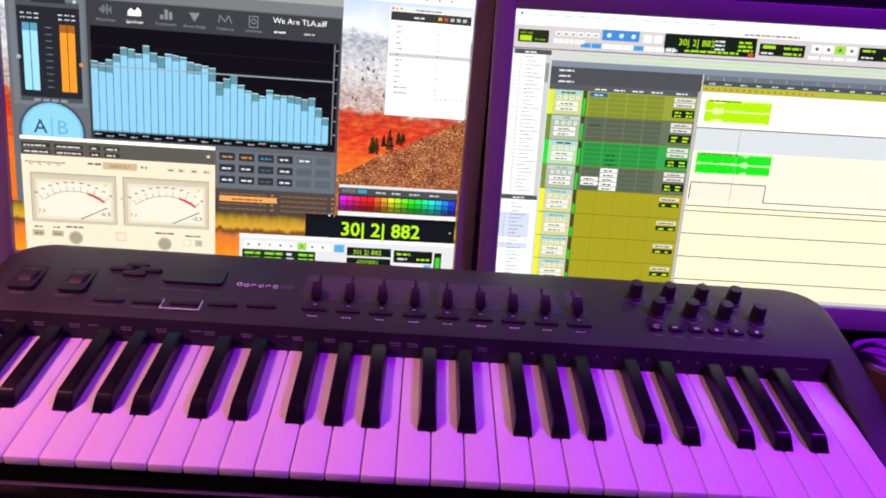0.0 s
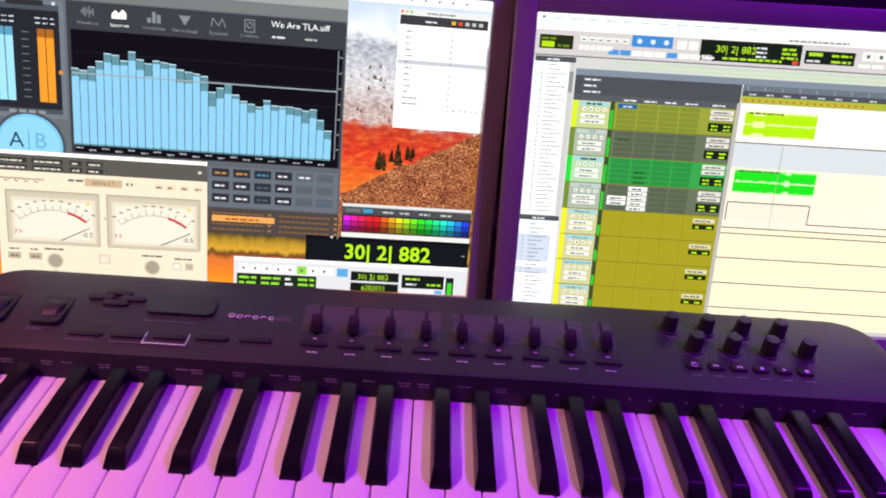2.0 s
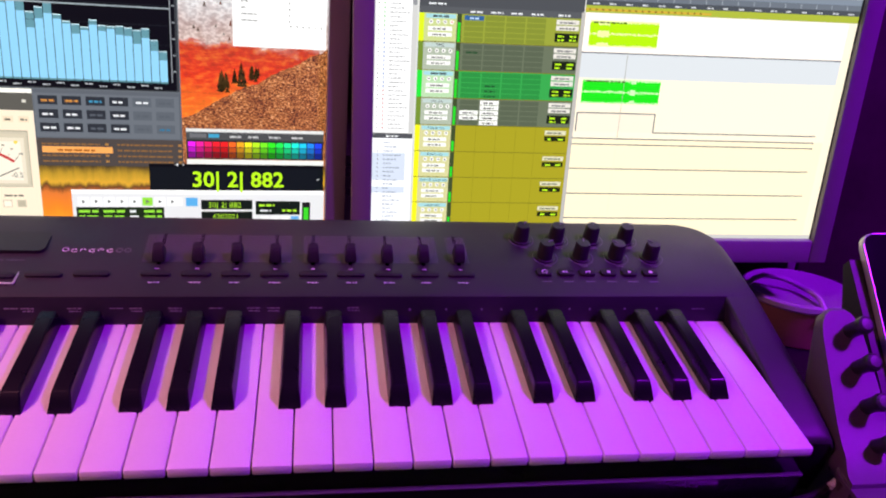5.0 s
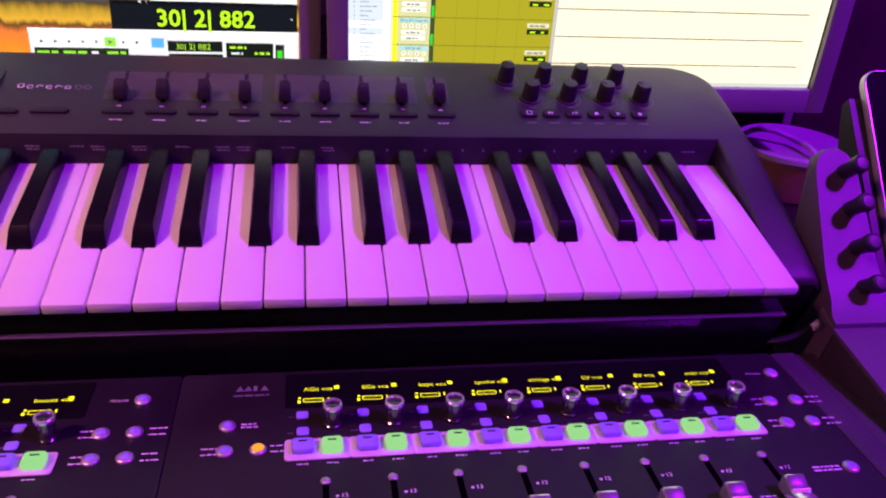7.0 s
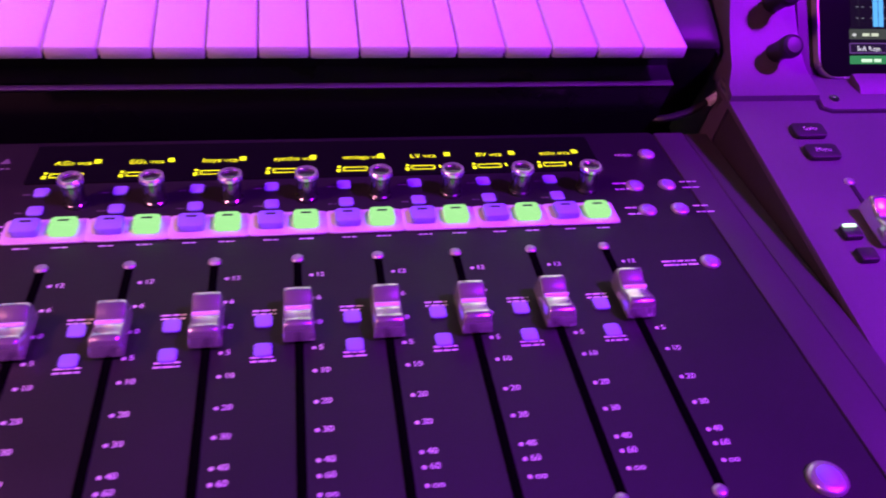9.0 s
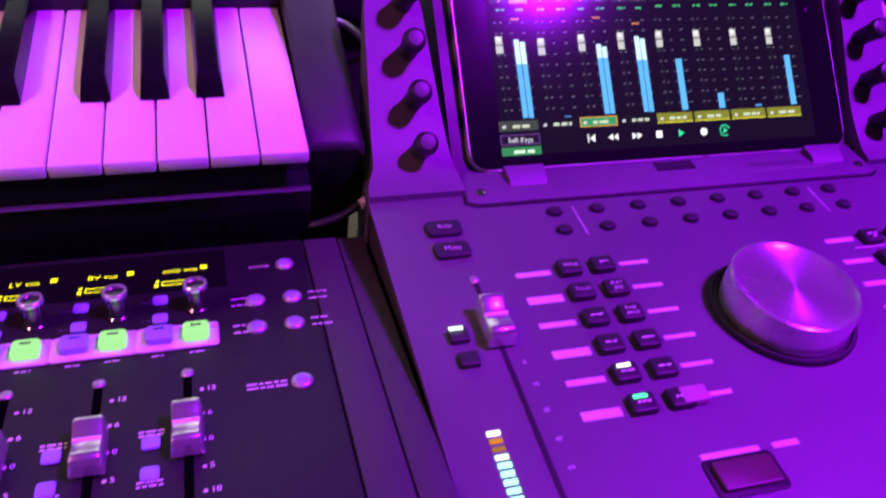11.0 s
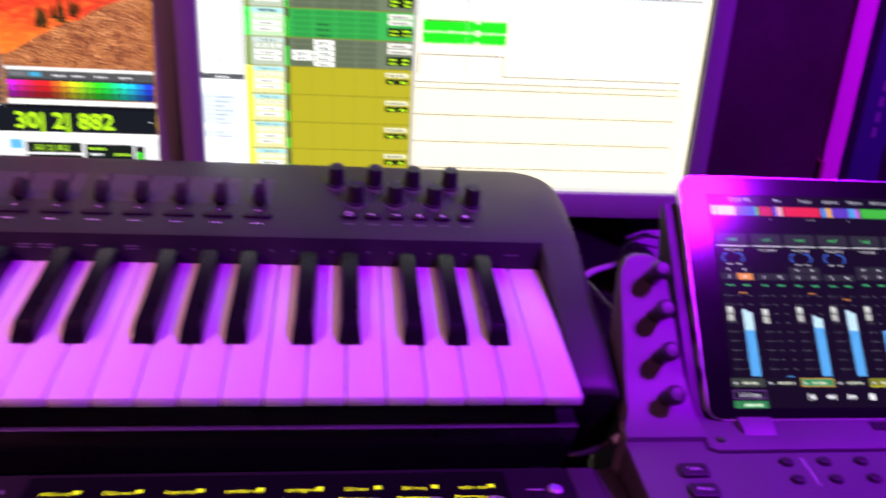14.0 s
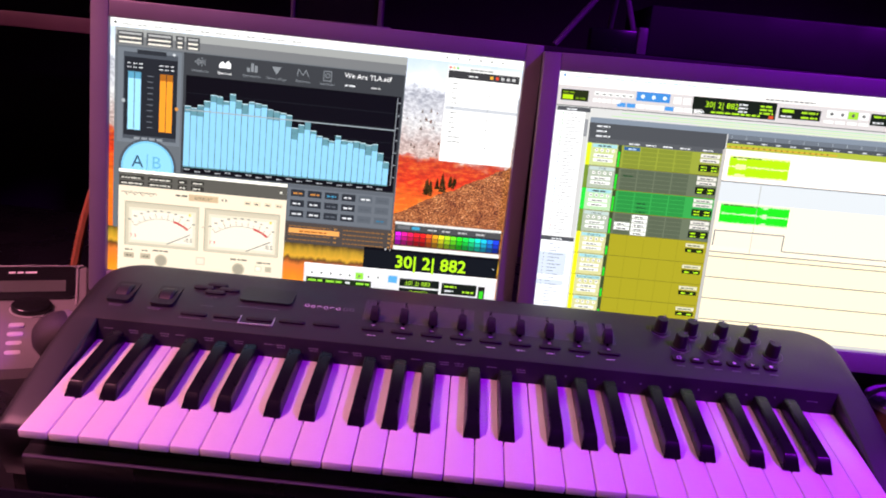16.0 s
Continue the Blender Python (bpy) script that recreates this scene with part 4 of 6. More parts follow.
for k in range(20):
    b_.bars(10, 187 + 3.9 * k, 6 + (k * 29 % 11), 1.3, g_("8a94a4"), 5, k), b_.disc((5, 186.5 + 3.9 * k), 0.6, g_("6a6a6a"), 5, 6)
# rulers
b_.rect(38, 35.4, W2, 45, g_("cfcfcd"), 3)
for v, u0, c in ((38, 70, "a6d89a"), (40, 110, "c8e0a0"), (42, 60, "b4d8a0"), (43.5, 150, "cfe0b0")):
    b_.rect(u0, v, W2 - 8, v + 0.7, g_(c), 4)
b_.rect(38, 45, W2, 50.5, g_("7f8a98"), 3), b_.rect(38, 50.5, 183, 68, g_("4b4e52"), 3)
for k in range(3):
    b_.bars(46, 54.6 + 5.2 * k, (14, 11, 15)[k], 2.2, PALE, 4, k)
b_.rect(184, 50.5, W2, 55.5, g_("6a727c"), 3), b_.rect(184, 55.5, W2, 60, g_("4a4f55"), 3), b_.rect(184, 60, W2, 66, g_("a7b23a"), 3)
b_.rect(184, 62.5, 300, 64.5, g_("c9a53a"), 4)
for k in range(17):
    b_.bars(190 + 15 * k, 59, 6, 1.7, g_("d0d4d8"), 4, k), b_.rect(188 + 15 * k, 51.5, 188.6 + 15 * k, 55, g_("a8b0b8"), 4)
for k in range(18):
    b_.rect(187 + 6 * k, 62.8, 188.6 + 6 * k, 64.2, g_("7a5a1c"), 5)
# track rows
rows = [72 + 24.4 * k for k in range(9)]
names = ("", "TIME", "", "mix aux", "Master vca", "drums vca", "Intro & Loops vca", "basses vca")
kinds = ("olive", "sage", "green", "mix", "vca", "vca", "vca", "vca")
b_.rect(38, 66.5, 183, 72, g_("55585c"), 4)
for u in (82, 100, 118, 136, 160):
    b_.bars(u, 70.6, 11, 1.9, PALE, 5, u)
b_.rect(38, 72, 181, H2 - 4, g_("77741c"), 3)
for k, kd in enumerate(kinds):
    v0, v1 = rows[k], rows[k + 1] - 0.7
    b_.rect(38, v0, 42.5, v1, g_({"olive": "d6ea22", "sage": "6f8a30", "green": "22d83a", "mix": "6f8a30", "vca": "ecea1e"}[kd]), 4)
    b_.rect(42.5, v0, 71, v1, g_({"olive": "c2cc8a", "sage": "a9b3a0", "green": "b4d2a8", "mix": "a9b3a0", "vca": "cdca92"}[kd]), 4)
    b_.rect(44, v0 + 0.6, 70, v0 + 4.2, g_("9ecfd6" if kd in ("olive", "green", "vca") else "b9c8c4"), 5)
    if names[k]:
        b_.text(57, v0 + 3.5, 3.4, names[k], g_("2c3a3a"), 6, True)
    else:
        b_.bars(50, v0 + 3.4, 14, 2.2, g_("3c4a4a"), 6, k)
    for n in range(4):
        b_.disc((48.5 + 6 * n, v0 + 7.2), 1.9, g_("f0f0ec"), 5, 10), b_.disc((48.5 + 6 * n, v0 + 7.2), 0.8, g_("d86a3a" if n == 3 and k == 0 else "5a5a5a"), 6, 8)
    for n in range(2):
        b_.rect(46, v0 + 11 + 5 * n, 67, v0 + 14.6 + 5 * n, g_("eeeeea"), 5), b_.bars(50, v0 + 13.8 + 5 * n, 12, 1.8, g_("7a7a76"), 6, k + n)
    b_.rect(71, v0, 75, v1, g_("3c4a2a"), 4), b_.rect(71.8, v0 + (7 if kd != "vca" else 14), 74.2, v1, g_("26c828"), 5)
    if kd == "vca":
        b_.rect(75, v0, 181, v1, OLIVE2, 4)
        b_.rect(158, v0 + 2.6, 178, v0 + 6.6, g_("d6d2b4"), 5), b_.bars(160, v0 + 5.6, 15, 1.8, g_("6a6a5a"), 6, k)
        b_.rect(158, v0 + 8, 178, v0 + 12.6, g_("20260e"), 5), b_.bars(161, v0 + 11.6, 5, 2.2, LIME, 6, k), b_.bars(171, v0 + 11.6, 5, 2.2, LIME, 6, k + 1)
        for n in range(4):
            b_.rect(75 + 18.5 * (n + 1), v0, 75.4 + 18.5 * (n + 1), v1, g_("8e861a"), 5)
    else:
        back, cell = {"olive": ("939c38", "7f8a30"), "sage": ("66705a", "56604c"), "green": ("36a04a", "2a8a3e"), "mix": ("66705a", "56604c")}[kd]
        b_.rect(75, v0, 181, v1, g_(back), 4)
        for c in range(4):
            for r in range(5):
                u = 77.5 + 18.4 * c
                lit = (kd == "mix" and c == 1) or (kd == "mix" and c == 0 and r == 2) or (kd == "mix" and c == 0 and r == 3)
                b_.rect(u, v0 + 1 + 4.6 * r, u + 17, v0 + 4.9 + 4.6 * r, g_("f2f2ee") if lit else g_(cell), 5)
                if lit or kd == "green" and c == 1 and r > 1 or kd == "sage" and r == 1 and c == 0:
                    b_.bars(u + 3, v0 + 4 + 4.6 * r, 10, 1.8, g_("4a4a4a") if lit else g_("1c4a28"), 6, r)
        if kd == "olive":
            b_.rect(77.5, v0 + 1, 94.5, v0 + 4.9, g_("2f5d94"), 6), b_.bars(82, v0 + 4, 8, 2, g_("b8d0ea"), 7)
        for n in range(2):
            b_.rect(159, v0 + 1.5 + 5 * n, 179.5, v0 + 5.6 + 5 * n, g_("dcd8d0"), 5), b_.bars(162, v0 + 4.6 + 5 * n, 14, 1.8, g_("6a6a6a"), 6, n)
        b_.rect(158.5, v0 + 13, 180, v0 + 20.5, g_("1a2010"), 5)
        for n in range(2):
            b_.bars(161, v0 + 16.4 + 3.2 * n, 6, 2.0, LIME, 6, n), b_.bars(172, v0 + 16.4 + 3.2 * n, 6, 2.0, LIME, 6, n + 2)
# clip lanes
b_.rect(181, 66.5, 184.5, H2, g_("b7b3ae"), 5)
b_.rect(184.5, 66.5, W2 - 9, 103, g_("fbf3ea"), 4), b_.rect(184.5, 100, W2 - 9, 123, g_("d3d8dc"), 5), b_.rect(184.5, 123, W2 - 9, 178, g_("f8eed6"), 4), b_.rect(184.5, 178, W2 - 9, H2, g_("faeecb"), 4)
b_.rect(W2 - 9, 66.5, W2, H2, g_("f6ebd2"), 4), b_.rect(W2 - 1.4, 0, W2, H2, g_("101014"), 10)
for v, u1 in ((100, W2 - 9), (178, 424), (183.5, 424), (207, 424), (231.5, 424), (256, 424)):
    b_.rect(184.5, v, u1, v + 1.0, g_("5a5860"), 6)


def wave(u0, v0, u1, v1, col, edge, seed):
    rnd, n = random.Random(seed), 60
    b_.rect(u0, v0, u1, v1, g_(edge), 6)
    for half in range(2):
        vc, hh = v0 + (v1 - v0) * (0.28 + 0.46 * half), (v1 - v0) * 0.23
        for i in range(n):
            e = hh * (0.72 + 0.28 * rnd.random()) * (0.55 if 0.10 < i / n < 0.28 and seed == 1 or 0.60 < i / n < 0.68 and seed == 2 else 1.0)
            b_.rect(u0 + (u1 - u0) * i / n, vc - e, u0 + (u1 - u0) * (i + 1.05) / n, vc + e, g_(col), 7)
    b_.bars(u0 + 3, v0 + 2.4, (u1 - u0) * 0.5, 1.8, g_("3a4a10"), 8, seed)


wave(189.5, 72.5, 253, 95, "aee60a", "e8f4a0", 1)
wave(188.5, 124, 262, 146, "1fdc1c", "c8f0b4", 2)
b_.rect(186.5, 154.5, 261, 172, g_("efe6d2"), 6)
for p, q in (((186.5, 154.5), (261, 154.5)), ((186.5, 154.5), (186.5, 172)), ((261, 154.5), (261, 172)), ((261, 172), (424, 172))):
    b_.line(p, q, 1.0, g_("5a5860"), 7)
b_.rect(227, 66.5, 227.5, 264, g_("d8d0c4"), 5), b_.rect(227, 99, 227.5, 178, g_("9a9890"), 8)
b_.rect(0, H2 - 4, W2, H2, g_("c8c6c2"), 9)
monitor("wide grey-framed monitor showing coloured tracks of a recording program", screen_pose(0.4123, 0.3652, 1.0426, -1.47, -9.28, -1.07), 0.4424, b_)
for x, y in ((0.16, 0.345), (0.635, 0.345)):
    t = thing("monitor_stand", "dark grey monitor foot with an upright neck", "monitor stand", (x, y + 0.06, DZ))
    part("neck", box(x - 0.04, x + 0.04, y + 0.055, y + 0.075, DZ + 0.012, 0.98, 0.004), BEZEL, t)
    part("base", prism(round_rect(x - 0.12, x + 0.12, y - 0.03, y + 0.17, 0.03), DZ, DZ + 0.014, 0.003), BEZEL, t)


# ---- two fader units in front of the keyboard ----
MZ, CH, FX0 = 0.767, 0.0334, 0.3847
UNIT = LEVEL @ Matrix.Translation((0, -0.09, MZ)) @ Matrix.Rotation(-math.atan(0.235), 4, "X") @ Matrix.Translation((0, 0.09, -MZ))
MB = MZ - 0.035
mx = thing("fader_unit", "flat black eight-channel fader unit with silver fader caps", "mixer", (0.495, -0.13, MB), "fader units side by side", lay=UNIT)
part("display_strip", prism(round_rect(0.3640, 0.6370, -0.0400, -0.0075, 0.001, 2), MZ - 0.002, MZ + 0.0005), GLASSY, mx, "long black display window")
bm = lathe([(0.0052, 0), (0.0052, 0.0015), (0.0045, 0.0022), (0.0045, 0.0105), (0.0051, 0.0112), (0.0051, 0.0130), (0.0044, 0.0132), (0.0036, 0.0134), (0, 0.0135)], 20)
enc_me = mesh_of("encoder", bm, surface("smoky_chrome", (0.16, 0.16, 0.17), 0.16, 0.9, bump=0.01), 30)
bm = lathe([(0.0053, 0.0120), (0.0055, 0.0136), (0.0050, 0.0142), (0.0040, 0.0142), (0.0036, 0.0132), (0, 0.0129)], 24)
ring_me = mesh_of("cap_ring", bm, PEARL, 40)
cap_side = ((-0.0096, 0.0020), (-0.0093, 0.0062), (-0.0086, 0.0088), (-0.0072, 0.0098), (-0.0050, 0.0094), (-0.0022, 0.0084), (0.0004, 0.0080), (0.0020, 0.0082), (0.0042, 0.0093), (0.0068, 0.0108), (0.0084, 0.0112), (0.0096, 0.0102), (0.0102, 0.0020))
bm = loft([[(x * (1.10 if z < 0.003 else 1.03 if z < 0.0075 else 1.0), 1.1 * y, z - dz * (z > 0.003)) for y, z in cap_side] for x, dz in ((-0.0054, 0.0014), (-0.0050, 0.0004), (-0.0042, 0.0), (0.0042, 0.0), (0.0050, 0.0004), (0.0054, 0.0014))])
fc_me = mesh_of("fader_cap", bm, PEARL, 55)
# white centre line; the bright highlight across the cap is painted with it
ln_me = mesh_of("cap_line", tube([(-0.0048, 0.0012, 0.0080), (0.0048, 0.0012, 0.0080)], 0.0009, 10, None, 0), surface("white_highlight_paint", (0.95, 0.95, 0.95), 0.22, coat=0.5), 60)
sl_me = mesh_of("fader_slot", box(-0.0016, 0.0016, -0.1230, 0.0, 0, 0.00035), SLOTM)
dot_me = mesh_of("end_screw", lathe([(0.0026, 0), (0.0025, 0.0006), (0.0016, 0.0011), (0, 0.0012)], 16), SATIN, 60)
sq_me = mesh_of("soft_button", prism(round_rect(-0.0033, 0.0033, -0.0033, 0.0033, 0.0016, 4), 0, 0.0011, 0.0004), MILKY)
dim_me = mesh_of("mute_button", prism(round_rect(-0.0057, 0.0057, -0.0050, 0.0050, 0.0020, 3), 0, 0.0036, 0.0009), MILKY)
lit_me = mesh_of("on_button", prism(round_rect(-0.0055, 0.0055, -0.0052, 0.0052, 0.0020, 3), 0, 0.0038, 0.0009), glow("a2e694", 0.85))
mark_me = mesh_of("button_mark", box(-0.0022, 0.0022, 0.0014, 0.0026, 0.0036, 0.00388), SLATE)
strip_me = mesh_of("button_tray", prism(round_rect(-0.0170, 0.0170, -0.0085, 0.0080, 0.0020, 3), 0, 0.0010, 0.0004), STRIPP)
bm = lathe([(0.0050, 0), (0.0050, 0.0007), (0.0045, 0.0013), (0.0034, 0.0017), (0, 0.0017)], 20)
rb_me = mesh_of("round_button", bm, SATIN, 50)
cen_me = mesh_of("button_centre", lathe([(0.0031, 0.0016), (0.0027, 0.0020), (0, 0.0021)], 18), MILKY, 50)
hot_me = mesh_of("button_centre", lathe([(0.0036, 0.0016), (0.0032, 0.0021), (0, 0.0022)], 18), glow("ff9422", 1.4), 50)
CAPY = (-0.1468, -0.1478, -0.1458, -0.1453, -0.1458, -0.1461, -0.1453, -0.1428)
for i in range(8):
    x = FX0 + CH * i
    e_ = piece("encoder", enc_me, mx, (x + 0.0050, -0.0560, MZ), "smoky clear rotary encoder with a silver ring")
    p = new("cap_ring", ring_me)
    p.parent = e_
    piece("soft_button", sq_me, mx, (x - 0.0112, -0.0472, MZ))
    piece("soft_button", sq_me, mx, (x - 0.0110, -0.0612, MZ))
    piece("button_tray", strip_me, mx, (x - 0.0035, -0.0760, MZ))
    piece("mute_button", dim_me, mx, (x - 0.0110, -0.0760, MZ + 0.001), "unlit lavender button")
    piece("on_button", lit_me, mx, (x + 0.0041, -0.0763, MZ + 0.001), "pale green lit button")
    for b_at in ((x - 0.0110, -0.0760, MZ + 0.0008), (x + 0.0041, -0.0763, MZ + 0.001)):
        piece("button_mark", mark_me, mx, b_at, "tiny unreadable caption")
    piece("fader_slot", sl_me, mx, (x, -0.1028, MZ))
    piece("end_screw", dot_me, mx, (x, -0.1005, MZ)), piece("end_screw", dot_me, mx, (x - 0.001, -0.2280, MZ))
    c = piece("fader_cap", fc_me, mx, (x, CAPY[i] + 0.0048, MZ), "silver fader cap with a white line standing in for its highlight")
    p = new("cap_line", ln_me)
    p.parent = c
    for y in (-0.1378, -0.1530):
        piece("soft_button", sq_me, mx, (x - 0.0131, y, MZ))
for x, y, hot in ((0.334, -0.0535, 0), (0.334, -0.0740, 0), (0.3508, -0.0738, 1), (0.334, -0.1138, 0), (0.334, -0.1335, 0), (0.334, -0.1520, 0), (0.334, -0.1700, 0), (0.334, -0.1880, 1),
                  (0.6652, -0.0260, 0), (0.6490, -0.0545, 0), (0.6657, -0.0545, 0), (0.6482, -0.0750, 0), (0.6645, -0.0748, 0), (0.6630, -0.1143, 0), (0.6555, -0.2275, 0)):
    big = Matrix.Scale(1.40 if y < -0.2 else 0.90, 4)
    k = piece("round_button", rb_me, mx, (x, y, MZ), "chrome-ringed round button", big)
    p = tagged(new("button_centre", hot_me if hot else cen_me), "glowing orange centre" if hot else "")
    p.parent = k
s = Sheet(0.1)
for i in range(8):
    u = 1000 * (FX0 + CH * i)
    for t_, y in (("12", 112.5), ("6", 126.5), ("0", 140.5), ("5", 154), ("10", 165.5), ("20", 180), ("30", 192.3), ("40", 204.6), ("60", 210.6), ("oo", 217.6)):
        s.disc((u + 5.4, y - 1.0), 0.9, INK, 1, 8), s.text(u + 7.0, y, 3.7, t_, INK, 1), s.text(u + 7.2, y, 3.7, t_, INK, 1.3)
    for y in (132, 156.8):
        s.bars(u - 17.5, y, 9, 1.3, INK, 1, i), s.bars(u - 17.5, y + 2, 9, 1.3, INK, 1, i + 9)
    s.bars(u - 19, 48.4, 4, 1.1, INKDIM, 1, i), s.bars(u - 19, 62.4, 4, 1.1, INKDIM, 1, i)
    s.bars(u - 14, 87.5, 6, 1.2, INK, 1, i), s.bars(u + 1, 87.5, 6, 1.2, INK, 1, i + 3)
s.text(648, 27.2, 2.8, "POWER", INK, 1)
for u, v in ((638, 52.5), (638, 57.5), (673, 52.5), (673, 57.5), (638, 73), (638, 78), (672, 73), (672, 78), (341, 53), (341, 55.5), (322, 72), (322, 76.5), (357, 72), (357, 76.5), (341, 113), (341, 115.5), (341, 132.5), (341, 135), (341, 151), (341, 153.5), (341, 169), (341, 171.5), (341, 187), (341, 189.5)):
    s.bars(u, v, 9, 1.4, INK, 1, u + v)
s.bars(641, 113.5, 16, 1.5, INK, 1), s.bars(641, 116, 16, 1.5, INK, 1, 2)
# maker's mark as plain shapes
for k in range(4):
    s.poly([(336 + 4.6 * k, 22), (338.4 + 4.6 * k, 17), (340.8 + 4.6 * k, 22)][::1 if k % 2 else -1] if k != 2 else [(346, 17), (348, 17), (348, 22), (346, 22)], INKDIM, 1)
s.bars(335, 27, 20, 1.8, INKDIM, 1)
pm = s.put("printed_scale", mx, "white fader scales and captions")
pm.matrix_basis = Matrix.Translation(-shifted(mx) + Vector((0, 0, MZ + 0.0001))) @ FLAT
mx2 = copy_thing(mx, UNIT @ Matrix.Translation((0.495 - 0.3790, -0.1300, MB)))
for unit, x1 in ((mx, 0.6765), (mx2, 0.6839)):
    part("body", prism(round_rect(0.3050, x1, -0.262, -0.003, 0.003, 3), MB, MZ, 0.0010), MIXP, unit, "matt black casing")
for unit, x in ((mx, 0.495), (mx2, 0.495)):
    for dx in (-0.17, 0.17):
        part("foot", lathe([(0.007, -0.011), (0.008, 0.0)], 14, (x + dx, -0.250, MB)), RUBBER, unit)
YEL = glow("f4e81a", 1.5)


def channel_names(unit, names):
    q = Sheet(0.1)
    for i, nm in enumerate(names):
        u = 1000 * (FX0 + CH * i) - 10.5
        if nm:
            q.text(u, 25.0, 4.9, nm, YEL, 1)
        else:
            q.bars(u, 25.0, 13, 3.4, YEL, 1, i)
        q.rect(u + 17.4, 20.6, u + 20.4, 24.0, YEL, 1)
        q.rect(u - 3, 31, u - 1.4, 32.6, YEL, 1), q.rect(u - 3.4, 33.8, u - 1.6, 36.4, YEL, 1)
        for a1, b1 in (((u, 32.4), (u + 11, 32.4)), ((u, 35.4), (u + 11, 35.4)), ((u, 32.4), (u, 35.4)), ((u + 11, 32.4), (u + 11, 35.4))):
            q.line(a1, b1, 0.6, YEL, 1)
        q.rect(u + 13.4, 32, u + 14.4, 34.6, YEL, 1)
    ob = q.put("display_text", unit, "small glowing yellow channel names")
    ob.matrix_basis = Matrix.Translation(Vector((-0.495, 0.13, -MB + MZ + 0.0006))) @ FLAT


channel_names(mx, ("AGs vca", "EGs vca", "keys vca", "synths vca", "strings vca", "LV vca", "BV vca", "solo vca"))
channel_names(mx2, ("", "", "", "", "", "", "", "basses vca"))
et = thing("end_trim", "grooved dark side rail beside the fader unit", "side rail", (0.695, -0.13, MB), lay=UNIT)
for a0, a1, zz in ((0.6772, 0.6942, 0.0002), (0.6950, 0.7086, 0.0010)):
    part("rail", box(a0, a1, -0.262, -0.0035, MB, MZ - zz, 0.0008), MIXSIDE, et)

# ---- the control dock with its tablet ----
KZ = 0.7755
LIE = Matrix.Translation((0, -0.04, KZ)) @ Matrix.Rotation(-math.atan(0.06), 4, "X") @ Matrix.Translation((0, 0.04, -KZ))
UNLIE = LIE.inverted()


def turned(bm, m):
    bm.transform(m)
    return bm


def under(y):
    """The desk top in the keyboard's frame."""
    return 0.767 + (DZ - 0.767 - 0.1908 * (y + 0.09)) / 0.9816


dk = thing("control_dock", "dark grey control dock with buttons, jog wheel and tablet cradle", "control surface", (0.8855, -0.06, KZ - 0.027), lay=LEVEL @ LIE)
S39 = math.radians(39.1)


def on_slope(x, y, lift=0.0):
    return Vector((x, y - 0.63 * lift, 0.776 + (y - 0.007) * 0.8125 + 0.776 * lift))


SLOPE = Matrix.Rotation(S39, 4, "X")
part("base", prism(round_rect(0.7092, 1.0624, -0.262, 0.012, 0.010, 6), KZ - 0.0035, KZ, 0.0016, 3), DOCKP, dk, "wide matt grey base plate")
bm = prism(round_rect(0.7112, 1.0604, -0.259, 0.010, 0.010, 4), KZ - 0.02, KZ - 0.0032)
for v in bm.verts:
    if v.co.z < KZ - 0.01:
        v.co.z = KZ - 0.0265 - 0.13 * (v.co.y + 0.262)
part("plinth", bm, MIXSIDE, dk, "black recessed underside")


def arm_sides(y):
    """The arm's outer and inner side: it narrows as it climbs."""
    u = min(max((y - 0.008) / 0.082, 0.0), 1.0)
    w = min(max((0.008 - y) / 0.014, 0.0), 1.0)
    return 0.7150 + 0.0058 * u - 0.0054 * w, 0.7572 - 0.0072 * u + 0.0028 * w


for inner in (1, -1):
    a, b = 0.7157, 0.7572
    n = 9
    st = []
    for k in range(n):
        q = -1 + 2 * k / (n - 1)
        x = (a + b) / 2 + (b - a) / 2 * math.copysign(abs(math.sin(q * math.pi / 2)) if abs(q) < 1 else 1, q)
        d = min(x - a, b - x)
        cut = 0.014 - math.sqrt(max(0.0, 0.014 ** 2 - (0.014 - min(d, 0.014)) ** 2))
        yt = 0.0925 - cut
        fil = [(x, -0.011 * (1 - u) ** 2 + 0.0202 * u * (1 - u) + 0.031 * u * u, 0.77734 * (1 - u) ** 2 + 1.557 * u * (1 - u) + on_slope(x, 0.031).z * u * u) for u in (0, 0.15, 0.3, 0.45, 0.6, 0.75, 0.9, 1)]
        st.append([(x, -0.012, 0.7700)] + fil + [(x, yt - 0.002, on_slope(x, yt - 0.002).z), (x, yt + 0.001, on_slope(x, yt).z - 0.002), (x, yt + 0.006, on_slope(x, yt).z - 0.010), (x, 0.050, under(0.05) + 0.002), (x, -0.012, under(-0.01) + 0.002)])
    for ring in st:
        for k, (x, y, z) in enumerate(ring):
            lo, hi = arm_sides(y)
            x = lo + (hi - lo) * (x - a) / (b - a)
            ring[k] = (x if inner > 0 else 1.7716 - x, y, z)
    part("arm", turned(loft(st), UNLIE), DOCKP, dk, "sloping side arm with four knobs", 40)
part("cradle_back", turned(loft([[(x, 0.000, 0.764), (x, 0.128, on_slope(x, 0.128).z - 0.011), (x, 0.132, on_slope(x, 0.128).z - 0.018), (x, 0.05, under(0.05) + 0.003), (x, 0.0, under(0) + 0.003)] for x in (0.7600, 1.0135)]), UNLIE), SLATE, dk)
bm = lathe([(0.0052, -0.001), (0.0054, 0.0135), (0.0062, 0.0142), (0.0063, 0.0172), (0.0057, 0.0188), (0.0036, 0.0198), (0, 0.0200)], 24)
dn_me = mesh_of("side_knob", bm, KNOB, 35)
